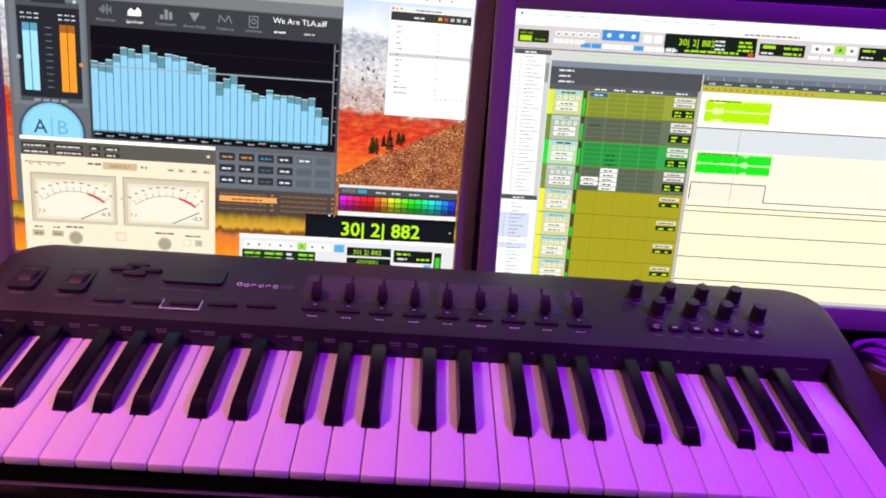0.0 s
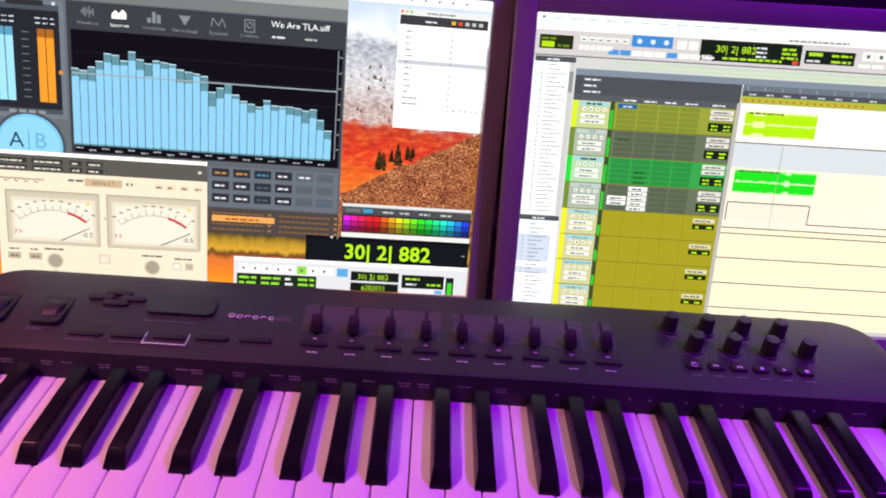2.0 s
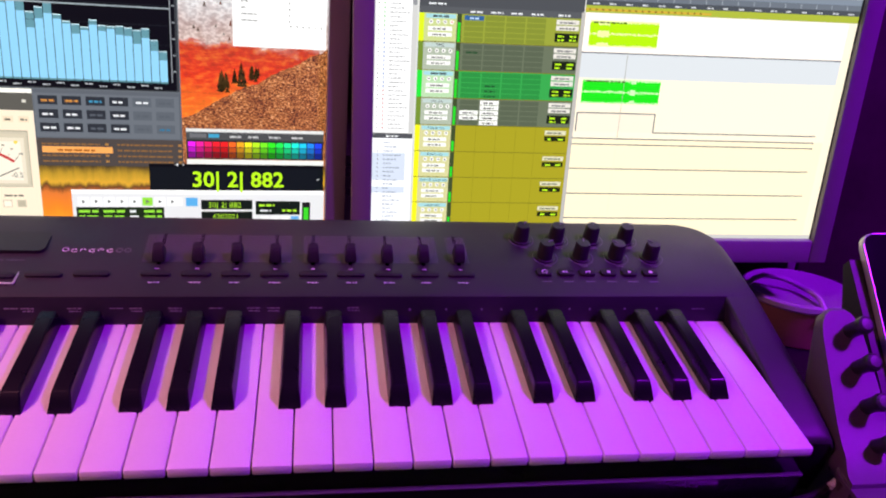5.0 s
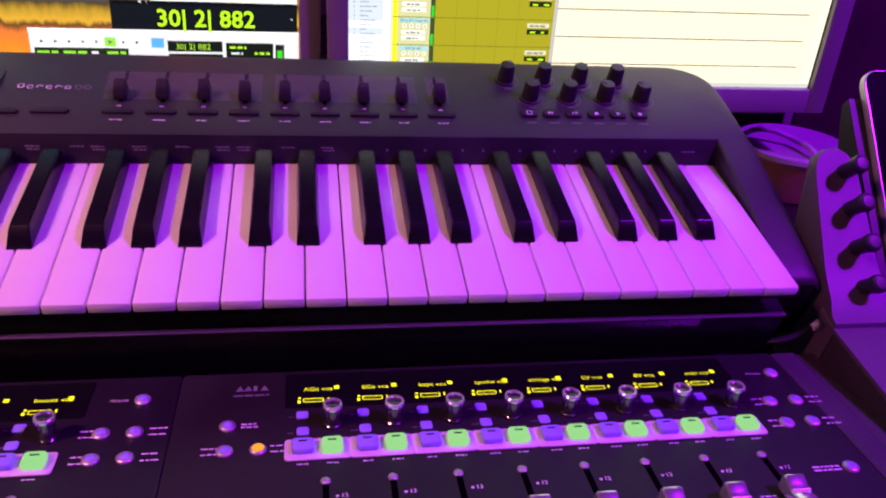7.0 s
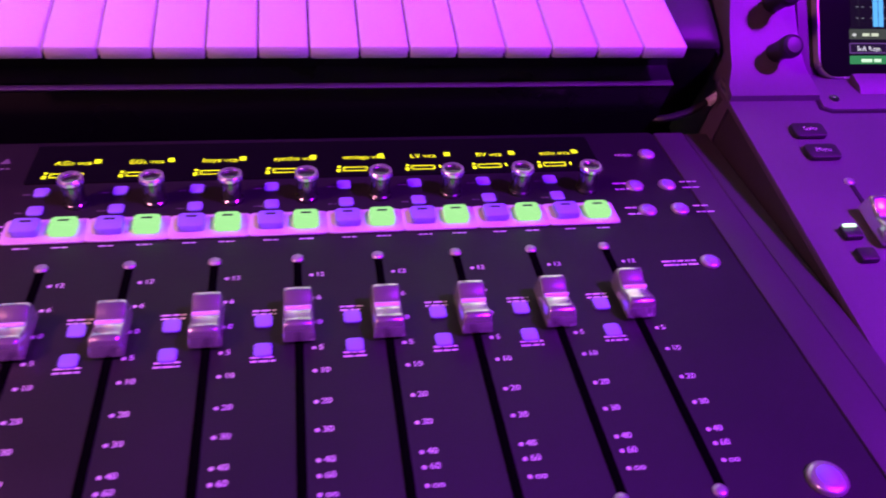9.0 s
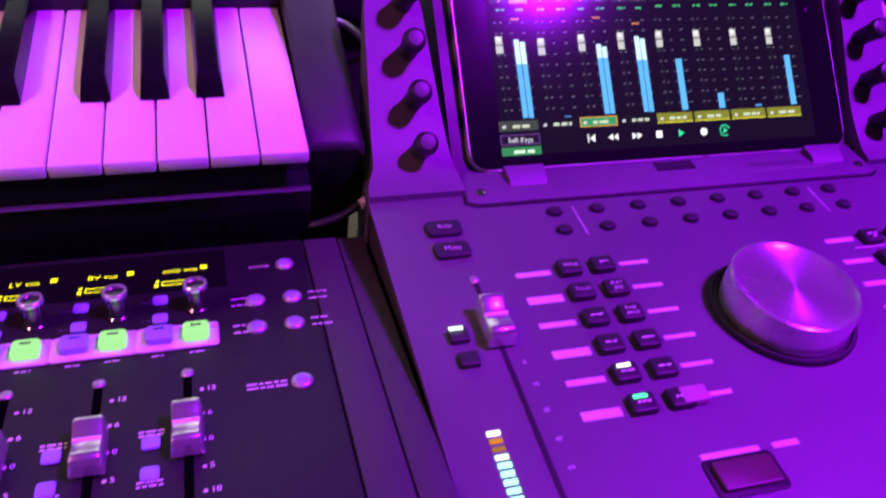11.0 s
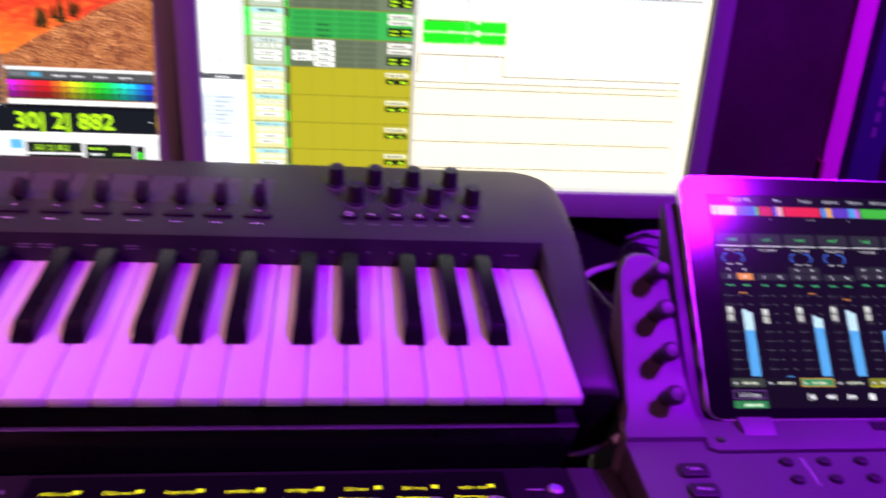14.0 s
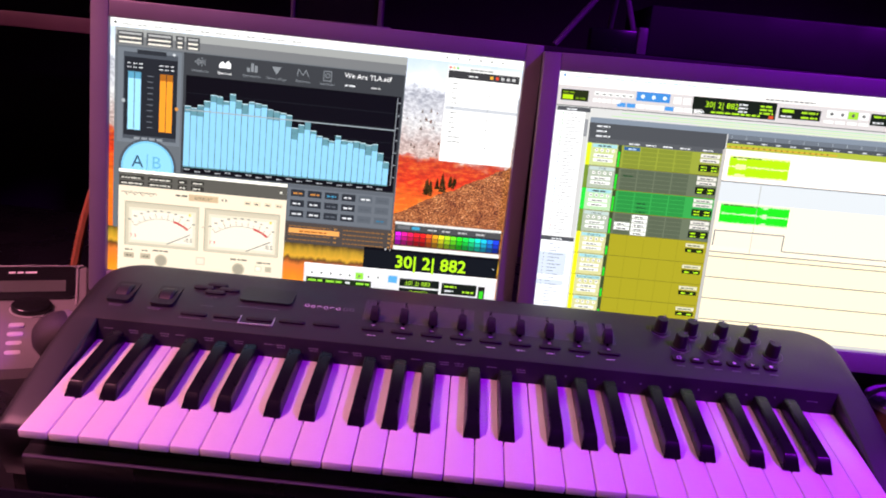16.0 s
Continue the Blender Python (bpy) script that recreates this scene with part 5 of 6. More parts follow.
# lighter top: light catching the rounded cap is put into its colour
dt_me = mesh_of("knob_cap", lathe([(0.0044, 0.0190), (0.0040, 0.0200), (0, 0.0205)], 18), surface("knob_top_highlight", (0.06, 0.06, 0.065), 0.45), 60)
for xk in (0.7410, 1.0306):
    for y in (0.0785, 0.0582, 0.0371, 0.0160):
        k = piece("side_knob", dn_me, dk, UNLIE @ on_slope(xk, y), "small black rotary knob", UNLIE.to_3x3().to_4x4() @ SLOPE)
        p = new("knob_cap", dt_me)
        p.parent = k
# lip under the tablet
part("cradle_lip", prism([(0.7595, -0.0180), (0.7640, -0.0205), (1.0070, -0.0205), (1.0115, -0.0180), (1.0100, 0.006), (0.7620, 0.006)], KZ - 0.001, KZ + 0.0016, 0.0006), DOCKP, dk, "screwed-down plate along the tablet's lower edge")
# black sheet standing in for the shaded groove round the plate
part("lip_gap", prism([(0.7575, -0.0188), (0.7635, -0.0222), (1.0075, -0.0222), (1.0135, -0.0188), (1.0115, 0.006), (0.7605, 0.006)], KZ - 0.001, KZ + 0.0003), RUBBER, dk)
for x in (0.7681, 1.0035):
    part("screw", lathe([(0.0030, 0), (0.0028, 0.0010), (0.0016, 0.0012), (0.0012, 0.0006), (0, 0.0006)], 14, (x, -0.0125, KZ + 0.0014)), CHROME, dk)
for x in (0.7965, 0.9860):
    part("clamp", loft([[(x - w, -0.009, KZ + 0.001), (x + w, -0.009, KZ + 0.001), (x + w, -0.005, KZ + 0.0042), (x - w, -0.005, KZ + 0.0042)] if e == 0 else [(x - w, 0.004, KZ), (x + w, 0.004, KZ), (x + w, 0.004, KZ + 0.0060), (x - w, 0.004, KZ + 0.0060)] for e, w in ((0, 0.0105), (1, 0.0115))]), DOCKP, dk, "small grey tablet clamp")
# the notch's inner shade is drawn as a raised black block
part("cable_notch", box(0.8750, 0.8990, -0.0045, 0.003, KZ + 0.0005, KZ + 0.0022), RUBBER, dk)
s = Sheet(0.1)
s.bars(930, 12.5, 52, 3.6, INKDIM, 18, 4)
pl_ = s.put("maker_mark", dk, "faint unreadable lettering on the plate")
pl_.matrix_basis = Matrix.Translation(-shifted(dk) + Vector((0, 0, KZ + 0.0001))) @ FLAT
# buttons
ov = mesh_of("soft_key", prism([(0.0038 * math.cos(2 * math.pi * k / 20), 0.0031 * math.sin(2 * math.pi * k / 20)) for k in range(20)], 0, 0.0022, 0.0009), SLATE, 40)
ovr = mesh_of("soft_key_rim", prism([(0.0046 * math.cos(2 * math.pi * k / 20), 0.0038 * math.sin(2 * math.pi * k / 20)) for k in range(20)], 0, 0.0005), RUBBER)
for i in range(8):
    for y in (-0.0305, -0.0450):
        x = 0.8026 + 0.0240 * i
        piece("soft_key_rim", ovr, dk, (x, y, KZ)), piece("soft_key", ov, dk, (x, y, KZ), "small dark oval button")
sk = mesh_of("square_key", prism(round_rect(-0.0056, 0.0056, -0.0047, 0.0047, 0.0010, 2), 0, 0.0040, 0.0010), SLATE, 40)
for x0 in (0.7935, 0.9660):
    for r in range(6):
        for c in range(2):
            piece("square_key", sk, dk, (x0 + 0.0172 * c, -0.0740 - 0.0163 * r, KZ), "dark square rubber key")
wide = mesh_of("wide_key", prism(round_rect(-0.0088, 0.0088, -0.0052, 0.0052, 0.0024, 3), 0, 0.0028, 0.0009), SLATE, 40)
for y in (-0.0373, -0.0534):
    piece("wide_key", wide, dk, (0.7416, y, KZ), "dark wide rubber key")
for x, y in ((0.7297, -0.1075), (0.7305, -0.1210)):
    piece("square_key", sk, dk, (x, y, KZ), "small dark key", Matrix.Scale(0.78, 4))
part("pale_key", prism(round_rect(0.8070, 0.8330, -0.1990, -0.1865, 0.0015, 3), KZ, KZ + 0.0030, 0.0009), surface("plum_key_plastic", (0.10, 0.045, 0.06), 0.5), dk, "wide plum-coloured key")
part("key_rim", prism(round_rect(0.8045, 0.8355, -0.2015, -0.1840, 0.0025, 3), KZ, KZ + 0.0008, 0.0003), RUBBER, dk)
part("pink_key", prism(round_rect(0.8105, 0.8225, -0.1595, -0.1515, 0.0010, 2), KZ, KZ + 0.0046, 0.0009), surface("pink_key_plastic", (0.45, 0.20, 0.38), 0.5), dk, "small pale pink key")
part("ring_key", lathe([(0.0068, 0), (0.0068, 0.0016), (0.0060, 0.0022), (0.0050, 0.0018), (0.0046, 0.0008), (0, 0.0007)], 26, (0.7955, -0.2182, KZ)), RUBBER, dk, "black ring round a flush button")
part("ring_centre", lathe([(0.0044, 0), (0.0042, 0.0013), (0, 0.0014)], 22, (0.7955, -0.2182, KZ)), DOCKP, dk)
lk = part("level_knob", lathe([(0.0098, 0), (0.0098, 0.0020), (0.0086, 0.0030), (0.0080, 0.0150), (0.0070, 0.0166), (0, 0.0168)], 28, (1.0470, -0.0400, KZ)), KNOB, dk, "black rotary level knob")
# fader
part("fader_slot", loft([[(0.7457, -0.076, KZ - 0.001), (0.7479, -0.076, KZ - 0.001), (0.7479, -0.076, KZ + 0.0004), (0.7457, -0.076, KZ + 0.0004)], [(0.7457, -0.192, KZ - 0.001), (0.7479, -0.192, KZ - 0.001), (0.7479, -0.192, KZ + 0.0004), (0.7457, -0.192, KZ + 0.0004)]]), RUBBER, dk)
for x, y in ((0.7468, -0.0735), (0.7468, -0.1943)):
    piece("end_screw", dot_me, dk, (x, y, KZ))
c = piece("fader_cap", fc_me, dk, (0.7466, -0.1050, KZ), "silver fader cap", Matrix.Scale(1.08, 4))
p = new("cap_line", ln_me)
p.parent = c
for k in range(10):
    hue, power = (("fff0d8", 1.8), ("e08a28", 0.7), ("c88a3a", 0.5), ("c8f8d0", 1.5))[min(k, 3)] if k < 4 else ("9affcc", 1.7)
    part("meter_diode", box(0.7271, 0.7325, -0.1584 - 0.00361 * k, -0.1562 - 0.00361 * k, KZ, KZ + 0.0008, 0.0003), glow(hue, power), dk, "lit level diode")
for x, y, h in ((0.7287, -0.1052, "d8ffe0"), (0.7930, -0.1530, "50ffb0"), (0.9832, -0.0712, "e8fff0"), (0.7930, -0.1366, "f4fff0")):
    part("key_diode", box(x - 0.0032, x + 0.0032, y - 0.0010, y + 0.0010, KZ + 0.0038, KZ + 0.0044, 0.0002), glow(h, 1.3), dk, "lit key diode")
# jog wheel
JX, JY = 0.8850, -0.1155
part("jog_wheel", lathe([(0.0295, 0.0020), (0.0299, 0.0040), (0.0298, 0.0160), (0.0294, 0.0178), (0.0284, 0.0183), (0.0275, 0.0176), (0.0250, 0.0166), (0.0205, 0.0160), (0.0150, 0.0162), (0.0095, 0.0165), (0.0002, 0.0168), (0.0000, 0.0168)], 96, (JX, JY, KZ)), BRUSHED, dk, "spun aluminium jog wheel", 30)
part("wheel_ring", lathe([(0.0340, 0.0000), (0.0340, 0.0020), (0.0333, 0.0030), (0.0321, 0.0030), (0.0312, 0.0015)], 56, (JX, JY, KZ)), SLATE, dk)
# printing
s = Sheet(0.1)
for r in range(6):
    v = 74.0 + 16.3 * r
    s.rect(767, v - 1.6, 784.5, v + (1.6 if r % 2 == 0 else 3.0), STRIPP, 1), s.rect(820.5, v - 2.2, 836, v + 0.2, STRIPP, 1)
    s.rect(939.5, v - 3.0, 957, v + 0.2, STRIPP, 1), s.rect(993, v - 3.0, 1010, v + 0.2, STRIPP, 1)
s.rect(776, 216.4, 787, 219.2, STRIPP, 1), s.rect(806, 181.2, 832, 184.0, STRIPP, 1), s.rect(838, 181.2, 850, 184.0, STRIPP, 1)
s.line((814, 27), (814, 50), 0.6, INK, 1), s.line((958.7, 27), (958.7, 50), 0.6, INK, 1), s.line((953, 79.6), (989, 79.6), 0.7, INK, 1)
s.line((818, 66), (818, 172), 0.4, INKDIM, 1)
for k, (t_, y) in enumerate((("12", 86), ("6", 98), ("0", 112), ("5", 126), ("10", 138), ("20", 151), ("40", 165), ("60", 178))):
    s.text(753, y, 2.9, t_, INK, 1)
for n in range(5):
    s.arc((936 + 7.2 * n, 5.0), 1.7, 0, 360, 0.6, INKDIM, 40, 10), s.rect(938.6 + 7.2 * n, 2.8, 939.4 + 7.2 * n, 7, INKDIM, 40)
for u, v, t_ in ((741.6, 38.7, "Solo"), (741.6, 54.8, "Mute")):
    s.text(u, v, 4.0, t_, INK, 31, True)
for u, v, t_ in ((793.5, 75, "Write"), (810.7, 75, "Join"), (793.5, 91.4, "Touch"), (810.7, 89.8, "Auto"), (810.7, 93.0, "Join"), (810.7, 106.0, "Susp"), (810.7, 109.2, "Auto")):
    s.text(u, v, 3.1, t_, INK, 43, True)
for r in range(6):
    for c in range(2):
        if r > 1 and c == 0 or r > 2:
            s.bars(790.5 + 17.2 * c, 75 + 16.3 * r, 6, 1.3, INK, 43, r)
        s.bars(963 + 17.2 * c, 74.3 + 16.3 * r, 6, 1.3, INK, 43, r), s.bars(965 + 17.2 * c, 76.6 + 16.3 * r, 3, 1.3, INK, 43, r)
pd = s.put("printed_lettering", dk, "white captions and lavender label fields")
pd.matrix_basis = Matrix.Translation(-shifted(dk) + Vector((0, 0, KZ + 0.0001))) @ FLAT

# tablet, in its own frame
TABM = LEVEL @ Matrix.Translation((0.7717, 0.1364, 0.8811)) @ pose(0, 0, 0, -50.9, 0, 0)
tb = thing("tablet", "silver-edged tablet with a black front showing mixer channels", "tablet", m=TABM)
UP = pose(0, 0, 0, 90, 0, 0)
bm = prism(round_rect(-0.0032, 0.2368, -0.1685, 0.0010, 0.010, 6), -0.0070, -0.0004, 0.0012)
bm.transform(UP)
part("case", bm, SILVER, tb, "silver aluminium case")
bm = prism(round_rect(-0.0024, 0.2360, -0.1677, 0.0002, 0.0094, 6), -0.0006, 0.0)
bm.transform(UP)
part("front_glass", bm, GLASSY, tb, "glossy black front glass")
bm = lathe([(0.0052, 0.0), (0.0052, 0.0002), (0.0046, 0.0003), (0.0044, 0.0001), (0, 0.0001)], 24, (0.2275, 0.0, -0.083), pose(0, 0, 0, 90, 0, 0))
part("home_button", bm, GLASSY, tb)
s = Sheet(0.06)
TP = 1.0
tk = lambda h: glow(h, TP)
s.rect(16, 13, 216, 161, tk("0c0a12"), 1)
s.rect(18, 14, 55, 19.5, tk("1a1c1a"), 2), s.text(32, 18, 3.8, "32| 3| 776", tk("9ad85a"), 3)
for u, t_ in ((64, "Mix"), (83, "Tracks"), (101, "Channel"), (120.5, "Meters"), (138, "Soft Keys"), (155.5, "Monitoring")):
    s.text(u, 18, 3.7, t_, tk("c8c8d0"), 3)
s.rect(181, 12.8, 200, 19.6, tk("26262c"), 2), s.bars(184, 16, 13, 1.6, tk("b0b0b8"), 3), s.disc((210, 15.8), 1.8, tk("e0e0e6"), 3, 12)
stp = [(18, 20, "e8e040"), (20, 22, "3aa0d8"), (22, 35, "d8d020"), (35, 50, "3a62b8"), (50, 52, "50c040"), (53, 62, "c83048"), (63, 66, "6a4ac8"), (66, 70, "e8a8b0"), (71, 98, "d82848"), (99, 103, "4a80d8"), (103, 107, "e0a040"), (107, 120, "5a3ab8"), (120, 125, "4a9ad8"), (125, 128, "b85ad8"), (129, 184, "3fae3a"), (188, 192, "4a88e0"), (192, 205, "2a4ab8"), (206, 209, "3a3a80"), (210, 213, "d8a030")]
for u0, u1, h_ in stp:
    s.rect(u0, 21.5, u1, 28.5, tk(h_), 2)
for u in (60, 88, 92, 118):
    s.disc((u, 31), 0.5, tk("d0d0d0"), 2, 6)
for i in range(8):
    u = 18.5 + 24.6 * i
    s.rect(u, 42, u + 22, 49.5, tk("2b2b31"), 2), s.text(u + 11, 47.2, 3.8, "read", tk("46c86a"), 3, True)
    s.rect(u, 50.6, u + 22, 51.3, tk("d8d8dc"), 2), s.text(u + 11, 54.6, 3.3, "no group", tk("c8c8cc"), 3, True)
    if i in (0, 2, 3):
        for o, sg in ((-4.2, 1), (4.2, 1)):
            s.arc((u + 10 + o, 59.5), 3.2, 240 if o < 0 else 120, 90 if o < 0 else -60, 1.0, tk("3a62c8"), 3, 10)
        s.bars(u + 5, 64.5, 4, 1.2, tk("b8b8bc"), 3, i), s.bars(u + 12, 64.5, 4, 1.2, tk("b8b8bc"), 3, i + 5)
    row2 = i in (2, 4, 5, 6, 7)
    base = 73.0 if i in (0, 1, 2, 3) else 72.0
    for c in range(2):
        if row2 or i == 0:
            s.rect(u + 11.4 * c, base - 7.2, u + 10.8 + 11.4 * c, base - 2.8, tk("2b2b31") if i else tk("15151a"), 2), s.disc((u + 5.4 + 11.4 * c, base - 5), 0.8, tk("d8d8dc"), 3, 8)
        s.rect(u + 11.4 * c, base - 2.4, u + 10.8 + 11.4 * c, base + 2.2, tk("e08a4a") if (i, c) == (0, 1) else tk("2b2b31"), 2), s.text(u + 5.4 + 11.4 * c, base + 1.2, 3.3, "SM"[c], tk("e8e8ec"), 3, True)
        s.bars(u + 3 + 11.4 * c, base + 6.6, 5, 1.5, tk("3fae6a"), 3, i + c)
    for k in range(9):
        for du in (0.8, 4.2, 9.6, 16.8):
            s.rect(u + du, 86 + 6.2 * k, u + du + (1.6 if du != 16.8 else 2.2), 86.5 + 6.2 * k, tk("6a6a72"), 2)
    s.rect(u + 2.3, 83, u + 2.7, 140, tk("1e1e24"), 2)
    fy = (99, 100.5, 99, 98.5, 98, 98, 98, 98)[i]
    s.rect(u + 0.4, fy - 4.8, u + 4.6, fy + 4.8, tk("b8b8b4"), 4), s.rect(u + 0.4, fy - 0.4, u + 4.6, fy + 0.4, tk("50504e"), 5), s.rect(u + 1.2, fy - 4.8, u + 3.8, fy - 2.2, tk("dcdcd8"), 5)
    top = (96, 141, 100, 96, 110, 131.5, 139.5, 110)[i]
    pair = i in (0, 2, 3)
    for c in range(2 if pair else 1):
        s.rect(u + 11.2 + 3.4 * c, top + 1.5 * c, u + (14.2 if pair else 15.2) + 3.4 * c, 140.5, tk("58a8f0"), 3)
        if pair:
            s.rect(u + 11.2 + 3.4 * c, top + 1.5 * c, u + 14.2 + 3.4 * c, top + 14 - 6 * (i == 2), tk("c8e8ff"), 4)
    if i in (0, 2, 3):
        s.rect(u + 11, 84 + 4 * (i % 2), u + 16, 84.7 + 4 * (i % 2), tk("d89040"), 3)
lab = [(15, 38, "3a4038"), (39, 62, "101014"), (63, 86, "2f8a5a"), (87, 110, "101014"), (111, 134, "76781e"), (135.5, 158.5, "76781e"), (160, 183, "76781e"), (184.5, 208, "76781e")]
for i, (u0, u1, h_) in enumerate(lab):
    s.rect(u0, 141.8, u1, 147.4, tk("d89a3a") if i == 2 else tk(h_), 2), s.rect(u0 + 0.5, 142.3, u1 - 0.5, 146.9, tk(h_), 3)
    s.bars(u0 + 2, 145.8, 2, 2.0, tk("c8c8c8"), 4, i), s.bars(u0 + 8, 145.8, 11, 2.2, tk("c0c8b0"), 4, i + 3)
    if i > 3:
        s.rect(u0, 147.0, u1, 147.6, tk("d8d030"), 4)
s.rect(15, 149.4, 38, 155.2, tk("5a3a78"), 2), s.rect(15.6, 150, 37.4, 154.6, tk("1a0e28"), 3), s.text(26.5, 153.8, 3.8, "Soft Keys", tk("e0e0e8"), 4, True)
s.rect(15, 156.4, 38, 161, tk("2f7a4a"), 2), s.bars(22, 160, 12, 2.4, tk("c8e8c8"), 3)
U_ = tk("f0f0f4")
s.poly([(71, 151.8), (71, 156.2), (67.6, 154)], U_, 3), s.rect(66.4, 151.8, 67.2, 156.2, U_, 3)
for o in (0, 3.2):
    s.poly([(82 + o, 152), (82 + o, 156), (79 + o, 154)], U_, 3), s.poly([(94 + o, 152), (97 + o, 154), (94 + o, 156)][::-1], U_, 3)
s.rect(109, 152, 113, 156, U_, 3), s.poly([(123.6, 151.8), (127.4, 154), (123.6, 156.2)][::-1], tk("38d898"), 3), s.disc((140, 154), 2.3, U_, 3), s.arc((154, 154), 3.2, 20, 300, 0.7, tk("38d898"), 3), s.poly([(153, 152.4), (155.8, 154), (153, 155.6)][::-1], tk("38d898"), 3)
s.put("screen_picture", tb, "lit screen with channel strips, blue meters and transport symbols")


# ---- behind and beside the instruments ----
WOODY = surface("dark_brown_veneer", (0.040, 0.027, 0.025), 0.5, grain=90, vary=0.3, stain=8)
PAPERW = surface("white_card", (0.75, 0.73, 0.74), 0.6, vary=0.04)
NAVY = surface("navy_book_cloth", (0.020, 0.022, 0.085), 0.65, grain=700, bump=0.2)
ALU = surface("tower_aluminium", (0.78, 0.77, 0.79), 0.42, 0.1, vary=0.05)
HOLE = surface("dark_inside", (0.010, 0.010, 0.012), 0.9, bump=0)
CLAY = surface("brown_tub_plastic", (0.20, 0.10, 0.065), 0.55, vary=0.15)
CLEAR = surface("milky_lid_plastic", (0.34, 0.33, 0.38), 0.35, vary=0.15)
REDP = surface("red_card", (0.55, 0.025, 0.020), 0.5, vary=0.06)
CABLE = surface("black_cable_rubber", (0.012, 0.012, 0.014), 0.45)
WCABLE = surface("white_cable_plastic", (0.78, 0.77, 0.78), 0.4, vary=0.03)
LAV = surface("pale_basket_plastic", (0.42, 0.40, 0.46), 0.45, vary=0.08)
PENO = surface("orange_pencil_paint", (0.62, 0.22, 0.05), 0.4)
PENR = surface("red_pen_plastic", (0.60, 0.05, 0.03), 0.35)
PHONE = surface("silver_phone_plastic", (0.20, 0.19, 0.195), 0.45, vary=0.06)
PHONEB = surface("black_phone_plastic", (0.012, 0.012, 0.014), 0.25)
MESHG = surface("microphone_grille", (0.055, 0.05, 0.055), 0.6, 0.3, grain=1400, bump=0.9)
PINE = surface("reddish_wood_stick", (0.34, 0.12, 0.055), 0.45, grain=120, vary=0.25)
SHELF = surface("black_shelf_board", (0.020, 0.018, 0.022), 0.55)

ks = thing("keyboard_stand", "black sloping keyboard support on the desk", "stand", (0.341, 0.12, DZ), lay=Matrix())
for x in (0.06, 0.60):
    bm = loft([[(x + d, y, z) for y, z in ((0.020, under(0.02) + 0.0006), (0.020, 0.7315), (0.235, 0.7315), (0.235, under(0.235) + 0.0006))] for d in (0.0, 0.030)])
    part("side_support", turned(bm, LEVEL), CHASSIS, ks)

# unseen beam, added to block a bright reflection showing under the keyboard
bm = loft([[(x, y, z) for y, z in ((0.030, under(0.03) + 0.0008), (0.030, 0.7312), (0.046, 0.7312), (0.046, under(0.046) + 0.0008))] for x in (-0.028, 0.708)])
part("front_beam", turned(bm, LEVEL), CHASSIS, ks)
wl = thing("white_cable", "pale cable looping between the keyboard and the dock", "cable", (0.75, 0.18, 0.84))
part("cord", tube([(0.705, 0.262, 0.790), (0.724, 0.170, 0.820), (0.739, 0.146, 0.812), (0.749, 0.140, 0.800), (0.756, 0.150, 0.770), (0.760, 0.170, DZ + 0.003)], 0.0022), WCABLE, wl)
dc = thing("dark_cable", "dark cable end curling out beside the fader unit", "cable", (0.70, 0.0, DZ))
part("cord", turned(tube([(0.676, 0.020, 0.740), (0.683, 0.006, 0.746), (0.698, 0.004, 0.752), (0.7075, 0.006, 0.7575), (0.7150, 0.010, 0.7615), (0.718, 0.020, 0.762)], 0.0022), LEVEL), CABLE, dc)
# light falling on the dark cable's end is drawn as a white piece
part("cable_end", turned(tube([(0.7085, 0.0045, 0.7592), (0.7165, 0.008, 0.7625)], 0.0026, 8, None, 0), LEVEL), PAPERW, dc, "pale stretch standing in for light on the cable")

# loudspeaker with a brown veneered cabinet
sp = thing("loudspeaker", "dark brown veneered loudspeaker cabinet standing behind the monitor", "loudspeaker", (0.99, 0.53, DZ))
part("cabinet", box(0.9275, 1.0600, 0.410, 0.66, DZ, 1.16, 0.004), WOODY, sp)
part("edge_trim", box(0.9163, 0.9270, 0.414, 0.60, DZ, 1.16, 0.002), BEZEL, sp, "narrow grey edge strip")
cb = thing("storage_box", "slim magenta pink card box standing upright", "box", (1.0775, 0.46, DZ))
part("box_body", box(1.0667, 1.0884, 0.412, 0.545, DZ, 1.18, 0.001), surface("magenta_card", (0.80, 0.10, 0.50), 0.6, vary=0.06), cb)
cs = whole("cardboard_sheet", box(1.0612, 1.0655, 0.405, 0.545, DZ, 0.865, 0.0005), CLAY, "brown cardboard sheet between cabinet and box", "cardboard")
bk_ = thing("book", "thick dark blue cloth-bound book standing upright", "book", (1.119, 0.48, DZ))
part("cover", box(1.1000, 1.1375, 0.412, 0.56, DZ, 1.10, 0.004), NAVY, bk_)
part("pages", box(1.1028, 1.1347, 0.419, 0.562, DZ + 0.004, 1.1005), PAPERW, bk_)
s = Sheet(0.2)
for k in range(9):
    s.rect(-3, 20 + 17 * k, 3, 31 + 17 * k, INKDIM, 1)
tt = s.put("spine_title", bk_, "faint unreadable spine lettering")
tt.matrix_basis = Matrix.Translation((0.0, 0.412 - 0.48, 1.06 - DZ))

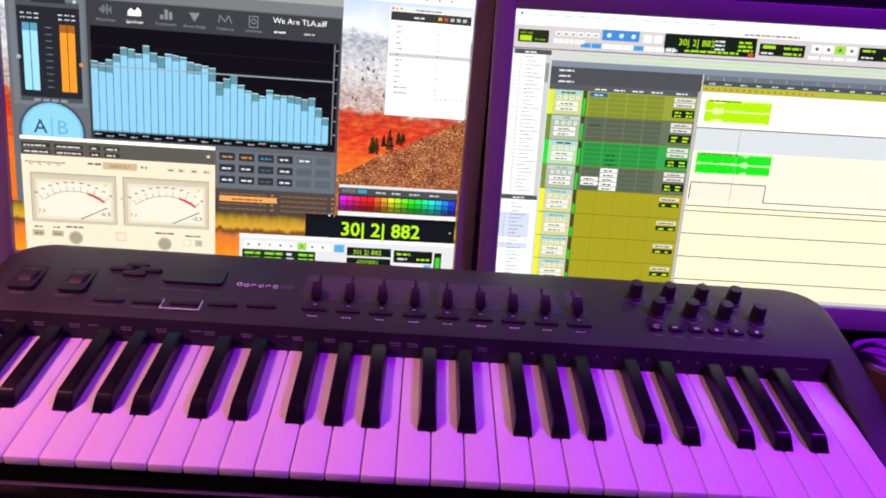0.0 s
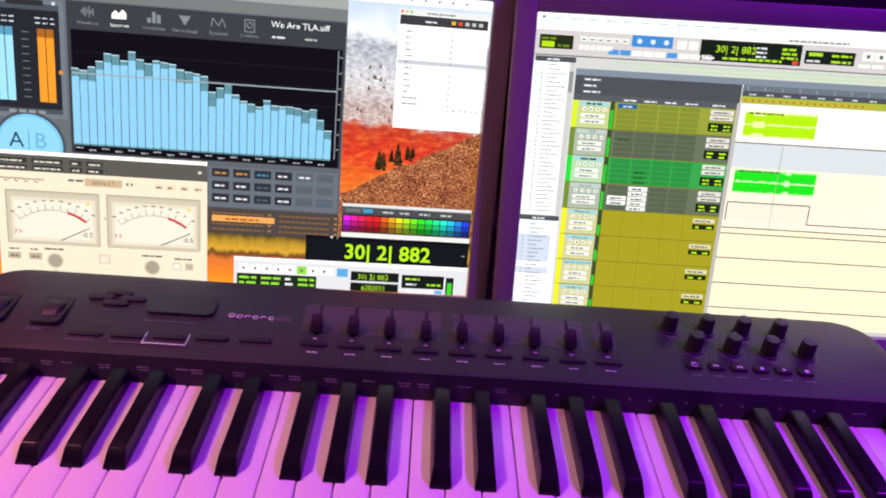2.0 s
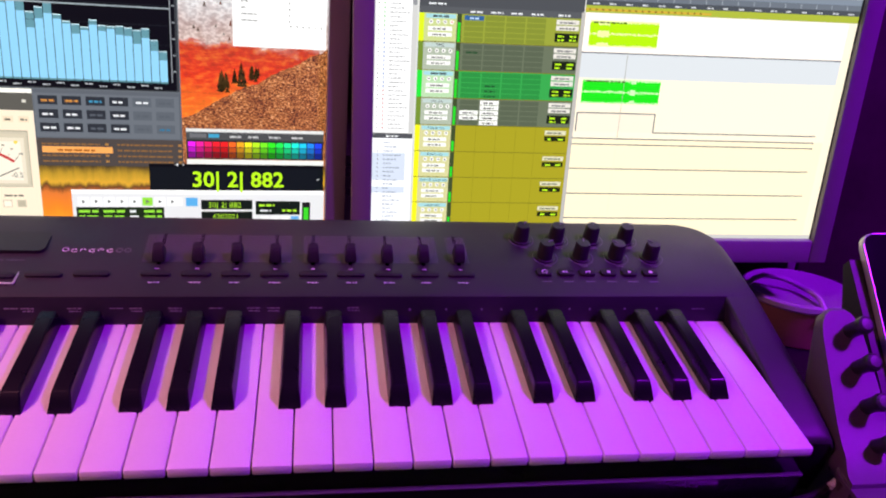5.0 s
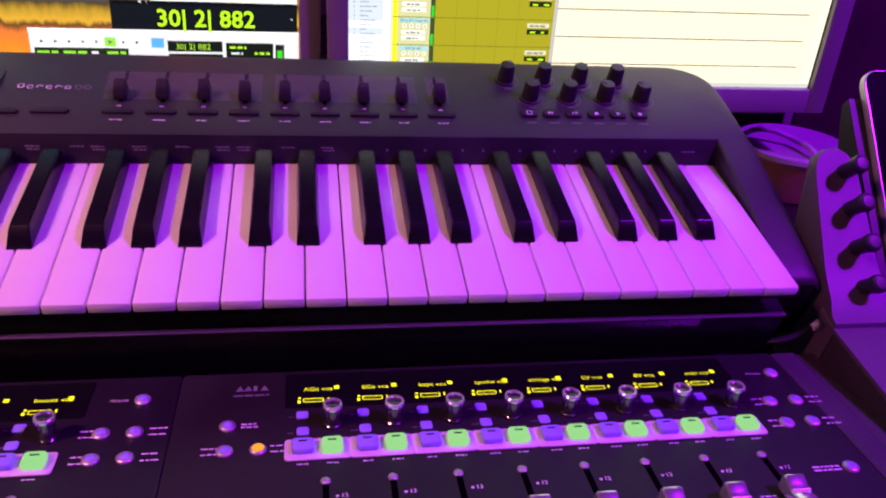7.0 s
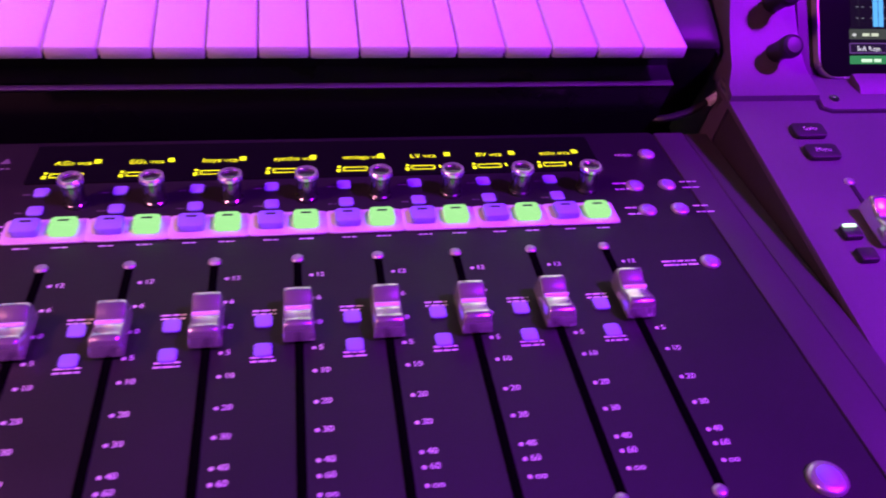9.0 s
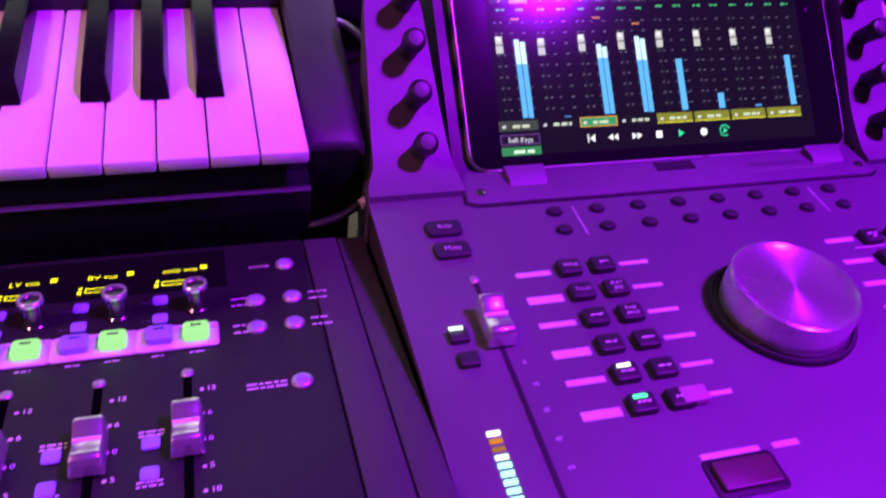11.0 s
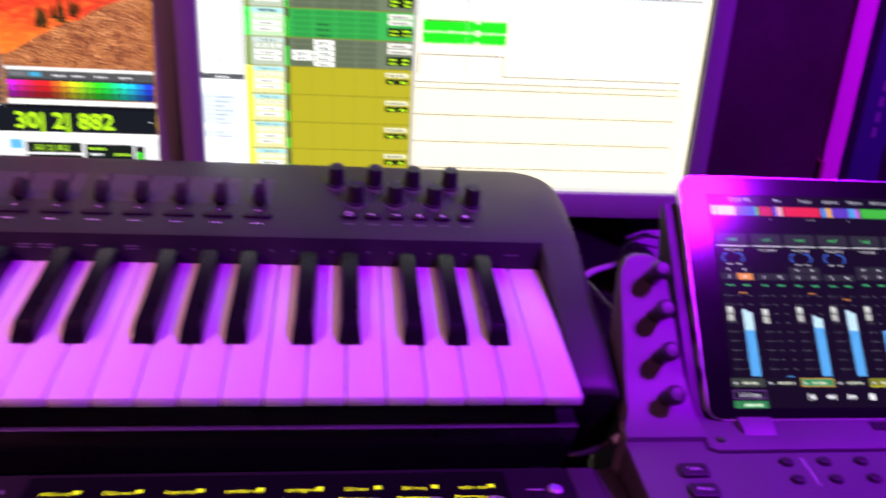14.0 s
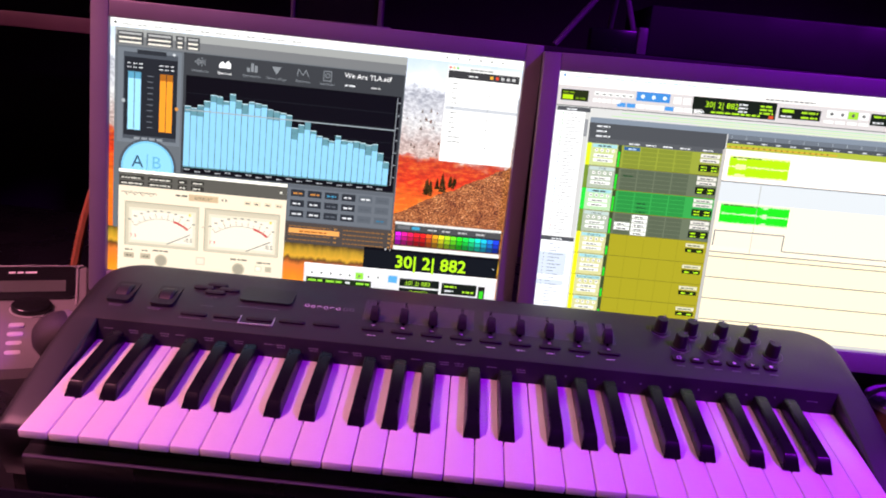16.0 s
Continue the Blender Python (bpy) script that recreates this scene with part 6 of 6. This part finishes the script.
# perforated computer tower
tw = thing("computer_tower", "silver computer tower with a perforated metal front", "computer", (1.42, 0.78, DZ))
X0, X1, YF, Z1 = 1.306, 1.512, 0.550, 1.235
part("case", box(X0, X1, YF + 0.004, 1.02, DZ, Z1, 0.003), ALU, tw)
part("inside_screen", box(X0 + 0.006, X1 - 0.006, YF + 0.0015, YF + 0.0035, DZ + 0.008, Z1 - 0.008), HOLE, tw)
V, Fc = [], []
px, r_ = 0.0074, 0.0023
rows_n, cols_n = int((Z1 - DZ) / (px * 0.866)), int((X1 - X0) / px)
for r in range(rows_n):
    for c in range(cols_n):
        cx, cz = X0 + px * (c + 0.5 + 0.5 * (r % 2)), DZ + px * 0.866 * (r + 0.5)
        if cx > X1 - px * 0.5:
            continue
        plain = 1.334 < cx < 1.364 and cz > 0.80
        n0 = len(V)
        outer = [(cx + px * 0.5774 * math.cos(math.pi / 6 + math.pi * k / 3), cz + px * 0.5774 * math.sin(math.pi / 6 + math.pi * k / 3)) for k in range(6)]
        if plain:
            V += [(u, YF, w) for u, w in outer]
            Fc.append(tuple(range(n0, n0 + 6)))
            continue
        inner = [(cx + r_ * math.cos(math.pi / 6 + math.pi * k / 3), cz + r_ * math.sin(math.pi / 6 + math.pi * k / 3)) for k in range(6)]
        V += [(u, YF, w) for u, w in outer] + [(u, YF, w) for u, w in inner] + [(u, YF + 0.0015, w) for u, w in inner]
        for k in range(6):
            j = (k + 1) % 6
            Fc += [(n0 + k, n0 + j, n0 + 6 + j, n0 + 6 + k), (n0 + 6 + k, n0 + 6 + j, n0 + 12 + j, n0 + 12 + k)]
me = bpy.data.meshes.new("perforated_front")
me.from_pydata([(x - 1.42, y - 0.78, z - DZ) for x, y, z in V], [], Fc)
me.materials.append(ALU)
ob = new("perforated_front", me)
ob.parent = tw
tagged(ob, "hexagonally perforated aluminium front", kind="stuff")
part("power_diode", lathe([(0.0016, 0), (0, 0.0008)], 10, (1.3580, YF - 0.0002, 0.899), pose(0, 0, 0, 90, 0, 0)), glow("ffffff", 3.0), tw, "small white power light")
for z in (0.853, 0.876):
    part("socket", box(1.343, 1.352, YF - 0.0008, YF + 0.001, z - 0.006, z + 0.006, 0.001), HOLE, tw)

# cables and plugs at the tower
pl = thing("cable_plug", "pair of black plugs with cables in the tower front", "cable", (1.36, 0.54, 0.84))
part("plug", turned(box(-0.045, 0.012, -0.010, 0.010, -0.011, 0.011, 0.004), Matrix.Translation((1.352, 0.520, 0.827)) @ pose(0, 0, 0, 0, 22, 20)), CABLE, pl)
part("cable", tube([(1.290, 0.421, 0.831), (1.281, 0.381, 0.807), (1.255, 0.356, 0.789), (1.212, 0.320, 0.777), (1.161, 0.271, 0.756)], 0.0042), CABLE, pl)
part("cable", tube([(1.294, 0.420, 0.840), (1.305, 0.394, 0.828), (1.299, 0.363, 0.799), (1.282, 0.344, 0.780), (1.252, 0.320, 0.758)], 0.0036), CABLE, pl)
lc = thing("loose_cable", "thin black cable looping behind the dock", "cable", (1.182, 0.162, 0.747))
part("cable", tube([(1.170, 0.276, 0.783), (1.189, 0.271, 0.812), (1.208, 0.258, 0.823), (1.218, 0.234, 0.820), (1.216, 0.212, 0.795), (1.201, 0.185, 0.768), (1.179, 0.159, 0.737)], 0.0027), CABLE, lc)
wc = thing("charging_cable", "white charging cable looping from the tablet", "cable", (1.083, 0.144, 0.817))
part("cord", tube([(1.103, 0.141, 0.817), (1.129, 0.146, 0.817), (1.151, 0.155, 0.821), (1.163, 0.173, 0.824), (1.160, 0.190, 0.823), (1.141, 0.190, 0.814), (1.122, 0.189, 0.807), (1.100, 0.194, 0.798), (1.088, 0.215, 0.765), (1.090, 0.245, 0.7335), (1.100, 0.290, 0.7305)], 0.0021), WCABLE, wc)
part("plug", tube([(1.052, 0.156, 0.815), (1.104, 0.140, 0.817)], 0.0044, 10), WCABLE, wc)
rc = whole("red_card", loft([[tuple(Vector(p) + Vector((0, d, 0))) for p in [(1.262, 0.359, 0.774), (1.282, 0.341, 0.772), (1.327, 0.388, 0.827), (1.310, 0.404, 0.829)]] for d in (0.0, 0.010)]), REDP, "red card leaning upright against the tower", "card")
tg = whole("paper_tag", loft([[tuple(Vector(p) + Vector((0, d, 0))) for p in [(1.256, 0.375, 0.767), (1.269, 0.366, 0.773), (1.273, 0.385, 0.799), (1.275, 0.400, 0.806), (1.269, 0.403, 0.805), (1.260, 0.395, 0.796)]] for d in (0.0, 0.0012)]), PAPERW, "pale paper tag leaning behind the tablet", "tag")
PENS = ([(1.265, 0.283, 0.766), (1.347, 0.317, 0.798), (1.379, 0.332, 0.810)], [(1.274, 0.276, 0.768), (1.326, 0.290, 0.788), (1.363, 0.301, 0.800)], [(1.275, 0.301, 0.764), (1.352, 0.337, 0.786), (1.389, 0.350, 0.808)])
BOWLC = [(0.768, 0.300, 0.762), (0.790, 0.322, 0.764), (0.820, 0.341, 0.767), (0.831, 0.353, 0.782), (0.849, 0.357, 0.791), (0.867, 0.347, 0.793), (0.884, 0.334, 0.788), (0.887, 0.305, 0.787), (0.888, 0.286, 0.773)]
bs = thing("pen_basket", "pale round plastic basket with pens", "basket", (1.285, 0.325, DZ))
part("wall", lathe([(0.060, 0.0), (0.064, 0.003), (0.078, 0.060), (0.080, 0.066), (0.077, 0.066), (0.074, 0.060), (0.060, 0.006), (0, 0.005)], 36, (1.285, 0.325, DZ)), LAV, bs)
for k, (pts, mt) in enumerate(zip(PENS, (PENO, PENR, PENO))):
    t = thing("pen" if k == 1 else "pencil", "red pen lying in the basket" if k == 1 else "orange pencil lying in the basket", "pen", pts[0])
    part("barrel", tube(pts, 0.0048 if k == 1 else 0.0040, 8, None, 0), mt, t)
    a_, b2 = Vector(pts[1]), Vector(pts[2])
    part("grip", tube([a_.lerp(b2, 0.1), a_.lerp(b2, 0.35)], 0.0053 if k == 1 else 0.0045, 8, None, 0), CABLE, t, "black band")

# tub with a milky lid between keyboard and dock
tu = thing("round_tub", "brown round tub with a milky lid beside the keyboard", "tub", (0.893, 0.350, DZ))
part("tub_wall", lathe([(0.048, 0), (0.051, 0.002), (0.058, 0.046), (0.056, 0.046), (0.0545, 0.044)], 40, (0.893, 0.350, DZ)), CLAY, tu)
part("lid", lathe([(0.0570, 0.043), (0.0600, 0.046), (0.0600, 0.051), (0.0570, 0.053), (0.050, 0.0515), (0, 0.0510)], 40, (0.893, 0.350, DZ)), CLEAR, tu)
bc = thing("grey_cable", "grey cable arching over the tub", "cable", BOWLC[0])
part("cord", tube(BOWLC, 0.0030), LAV, bc)

# desk phone and microphone to the left
PHM = Matrix.Translation((-0.158, 0.424, DZ)) @ Matrix.Rotation(radians(24), 4, "Z")
ph = thing("desk_phone", "silver and black desk telephone with a small display", "telephone", m=PHM)
# outline tapers to the front; the upper part tilts up to carry the display
rows = ((-0.137, 0.012, 0.000), (-0.133, 0.015, 0.004), (-0.090, 0.026, 0.022), (-0.030, 0.037, 0.046), (0.000, 0.048, 0.050), (0.050, 0.080, 0.050), (0.058, 0.078, 0.048), (0.066, 0.060, 0.044))
bm = loft([[(-0.036 + w, y, 0), (-0.036 + w, y, z - 0.004), (-0.040 + w, y, z), (-0.166 - w * 0.3, y, z), (-0.170 - w * 0.3, y, z - 0.004), (-0.170 - w * 0.3, y, 0)] for y, z, w in rows])
part("body", bm, PHONE, ph)
FACE = Matrix.Translation((0, 0.002, 0.0488)) @ pose(0, 0, 0, 32.6, 0, 0)
part("display_panel", turned(prism(round_rect(-0.180, -0.002, 0.000, 0.056, 0.007, 4), 0, 0.0030, 0.001), FACE), PHONEB, ph, "black glossy upper panel")
part("display", turned(box(-0.150, -0.014, 0.012, 0.031, 0.0030, 0.0036), FACE), surface("grey_lcd", (0.10, 0.105, 0.10), 0.25), ph, "unlit grey display")
part("trim", turned(tube([(-0.181, 0.000, 0.002), (-0.181, 0.050, 0.002), (-0.176, 0.0566, 0.002), (-0.008, 0.0566, 0.002), (-0.001, 0.050, 0.002), (-0.001, -0.010, 0.002)], 0.0013, 6), FACE), SILVER, ph)
s = Sheet(0.2)
s.bars(-82, -43, 34, 4.4, INK, 1)
nm = s.put("maker_mark", ph, "small unreadable silver lettering")
nm.matrix_basis = FACE @ Matrix.Translation((0, 0, 0.0036)) @ FLAT
LOW = Matrix.Translation((0, -0.030, 0.0372)) @ pose(0, 0, 0, 14, 0, 0)
part("navigation_pad", turned(prism([(-0.052 + 0.0235 * math.cos(2 * math.pi * k / 28), 0.018 + 0.019 * math.sin(2 * math.pi * k / 28)) for k in range(28)], 0.0, 0.009, 0.003, 3), LOW), PHONEB, ph, "round black navigation pad")
part("pad_ring", turned(tube([(-0.052 + 0.0245 * math.cos(2 * math.pi * k / 24), 0.018 + 0.020 * math.sin(2 * math.pi * k / 24), 0.001) for k in range(25)], 0.0012, 6, None, 0), LOW), SILVER, ph)
key = mesh_of("key", prism(round_rect(-0.0085, 0.0085, -0.0042, 0.0042, 0.003, 3), 0, 0.004, 0.001), surface("pale_phone_key", (0.60, 0.56, 0.60), 0.35))
for c in range(2):
    for r in range(4):
        q = LOW @ Vector((-0.066 - 0.030 * c, -0.022 - 0.0195 * r, 0.0002))
        piece("key", key, ph, q, "", LOW.to_3x3().to_4x4())
mc = thing("microphone", "dark ball-headed hand microphone lying across the telephone", "microphone", (-0.12, 0.30, DZ))
MD = (Vector((0.03, 0.42, DZ + 0.030)) - Vector((-0.117, 0.296, DZ + 0.045))).to_track_quat("Z", "Y").to_matrix().to_4x4()
MP = Matrix.Translation((-0.117, 0.296, DZ + 0.0475)) @ MD
part("grille", turned(lathe([(0, -0.030), (0.012, -0.0275), (0.022, -0.020), (0.028, -0.008), (0.0295, 0.003), (0.027, 0.014), (0.023, 0.022)], 32), MP), MESHG, mc, "dark round wire grille")
part("collar", turned(lathe([(0.0285, 0.002), (0.0305, 0.004), (0.0305, 0.009), (0.0285, 0.011)], 32), MP), PHONE, mc)
part("handle", turned(lathe([(0.0235, 0.020), (0.0235, 0.036), (0.0205, 0.042), (0.0140, 0.17), (0.012, 0.175)], 28), MP), PHONE, mc, "tapered grey handle")
st_ = thing("wooden_stick", "thin reddish wooden stick standing beside the monitor", "stick", (-0.20, 0.50, DZ))
part("shaft", tube([(-0.205, 0.49, DZ), (-0.191, 0.503, 0.84), (-0.178, 0.513, 0.905)], 0.0065, 8), PINE, st_)

# shelf and dark gear above the monitors
sh = thing("rear_shelf", "black shelf board on posts behind the monitors", "shelf", (0.3, 1.0, DZ))
part("board", box(-0.20, 1.90, 0.88, 1.20, 1.140, 1.166, 0.002), SHELF, sh)
# orange-pink light on this shelf edge is put into the board's colour
part("upper_board", box(-1.40, -0.22, 0.88, 1.20, 1.110, 1.136, 0.002), surface("pink_lit_shelf_board", (0.22, 0.12, 0.12), 0.5), sh, "shelf end coloured as lit orange-pink")
for x in (-1.35, -0.21, 0.80, 1.85):
    part("post", box(x - 0.012, x + 0.012, 0.98, 1.02, DZ, 1.112, 0.002), SHELF, sh)
ec = thing("equipment_case", "long dark equipment case on the shelf", "case", (1.25, 1.0, 1.166))
part("shell", box(0.62, 1.88, 0.90, 1.14, 1.166, 1.252, 0.005), SHELF, ec)
pf = thing("small_frame", "small dark panel with a grey rim on the shelf", "frame", (0.075, 0.92, 1.166))
part("panel", box(0.000, 0.148, 0.915, 0.925, 1.172, 1.40), PHONEB, pf)
for q in ((-0.006, 0.000, 1.172, 1.40), (0.148, 0.156, 1.172, 1.40), (-0.006, 0.170, 1.166, 1.172)):
    part("rim", box(q[0], q[1], 0.905, 0.932, q[2], q[3], 0.001), BEZEL, pf)
ms = thing("tripod", "small folding tripod with slanted metal legs on the shelf", "tripod", (0.55, 0.95, 1.166))
for p_, q_ in (((0.462, 0.91, 1.170), (0.570, 0.95, 1.310)), ((0.612, 0.93, 1.170), (0.570, 0.95, 1.310)), ((0.575, 1.06, 1.170), (0.570, 0.95, 1.310))):
    part("leg", tube([p_, q_], 0.0055, 8, None, 0), BEZEL, ms, "slanted grey metal leg")
part("head", lathe([(0.014, 0), (0.016, 0.01), (0.016, 0.05), (0.010, 0.06)], 18, (0.570, 0.95, 1.300)), PINE, ms, "brown tripod head")
gd = thing("gadget", "small black gadget with a grey end on the shelf", "gadget", (0.56, 0.90, 1.166))
part("body", box(0.520, 0.600, 0.885, 0.925, 1.166, 1.205, 0.003), PHONEB, gd)
part("end_cap", box(0.601, 0.618, 0.885, 0.925, 1.166, 1.212, 0.003), BEZEL, gd)
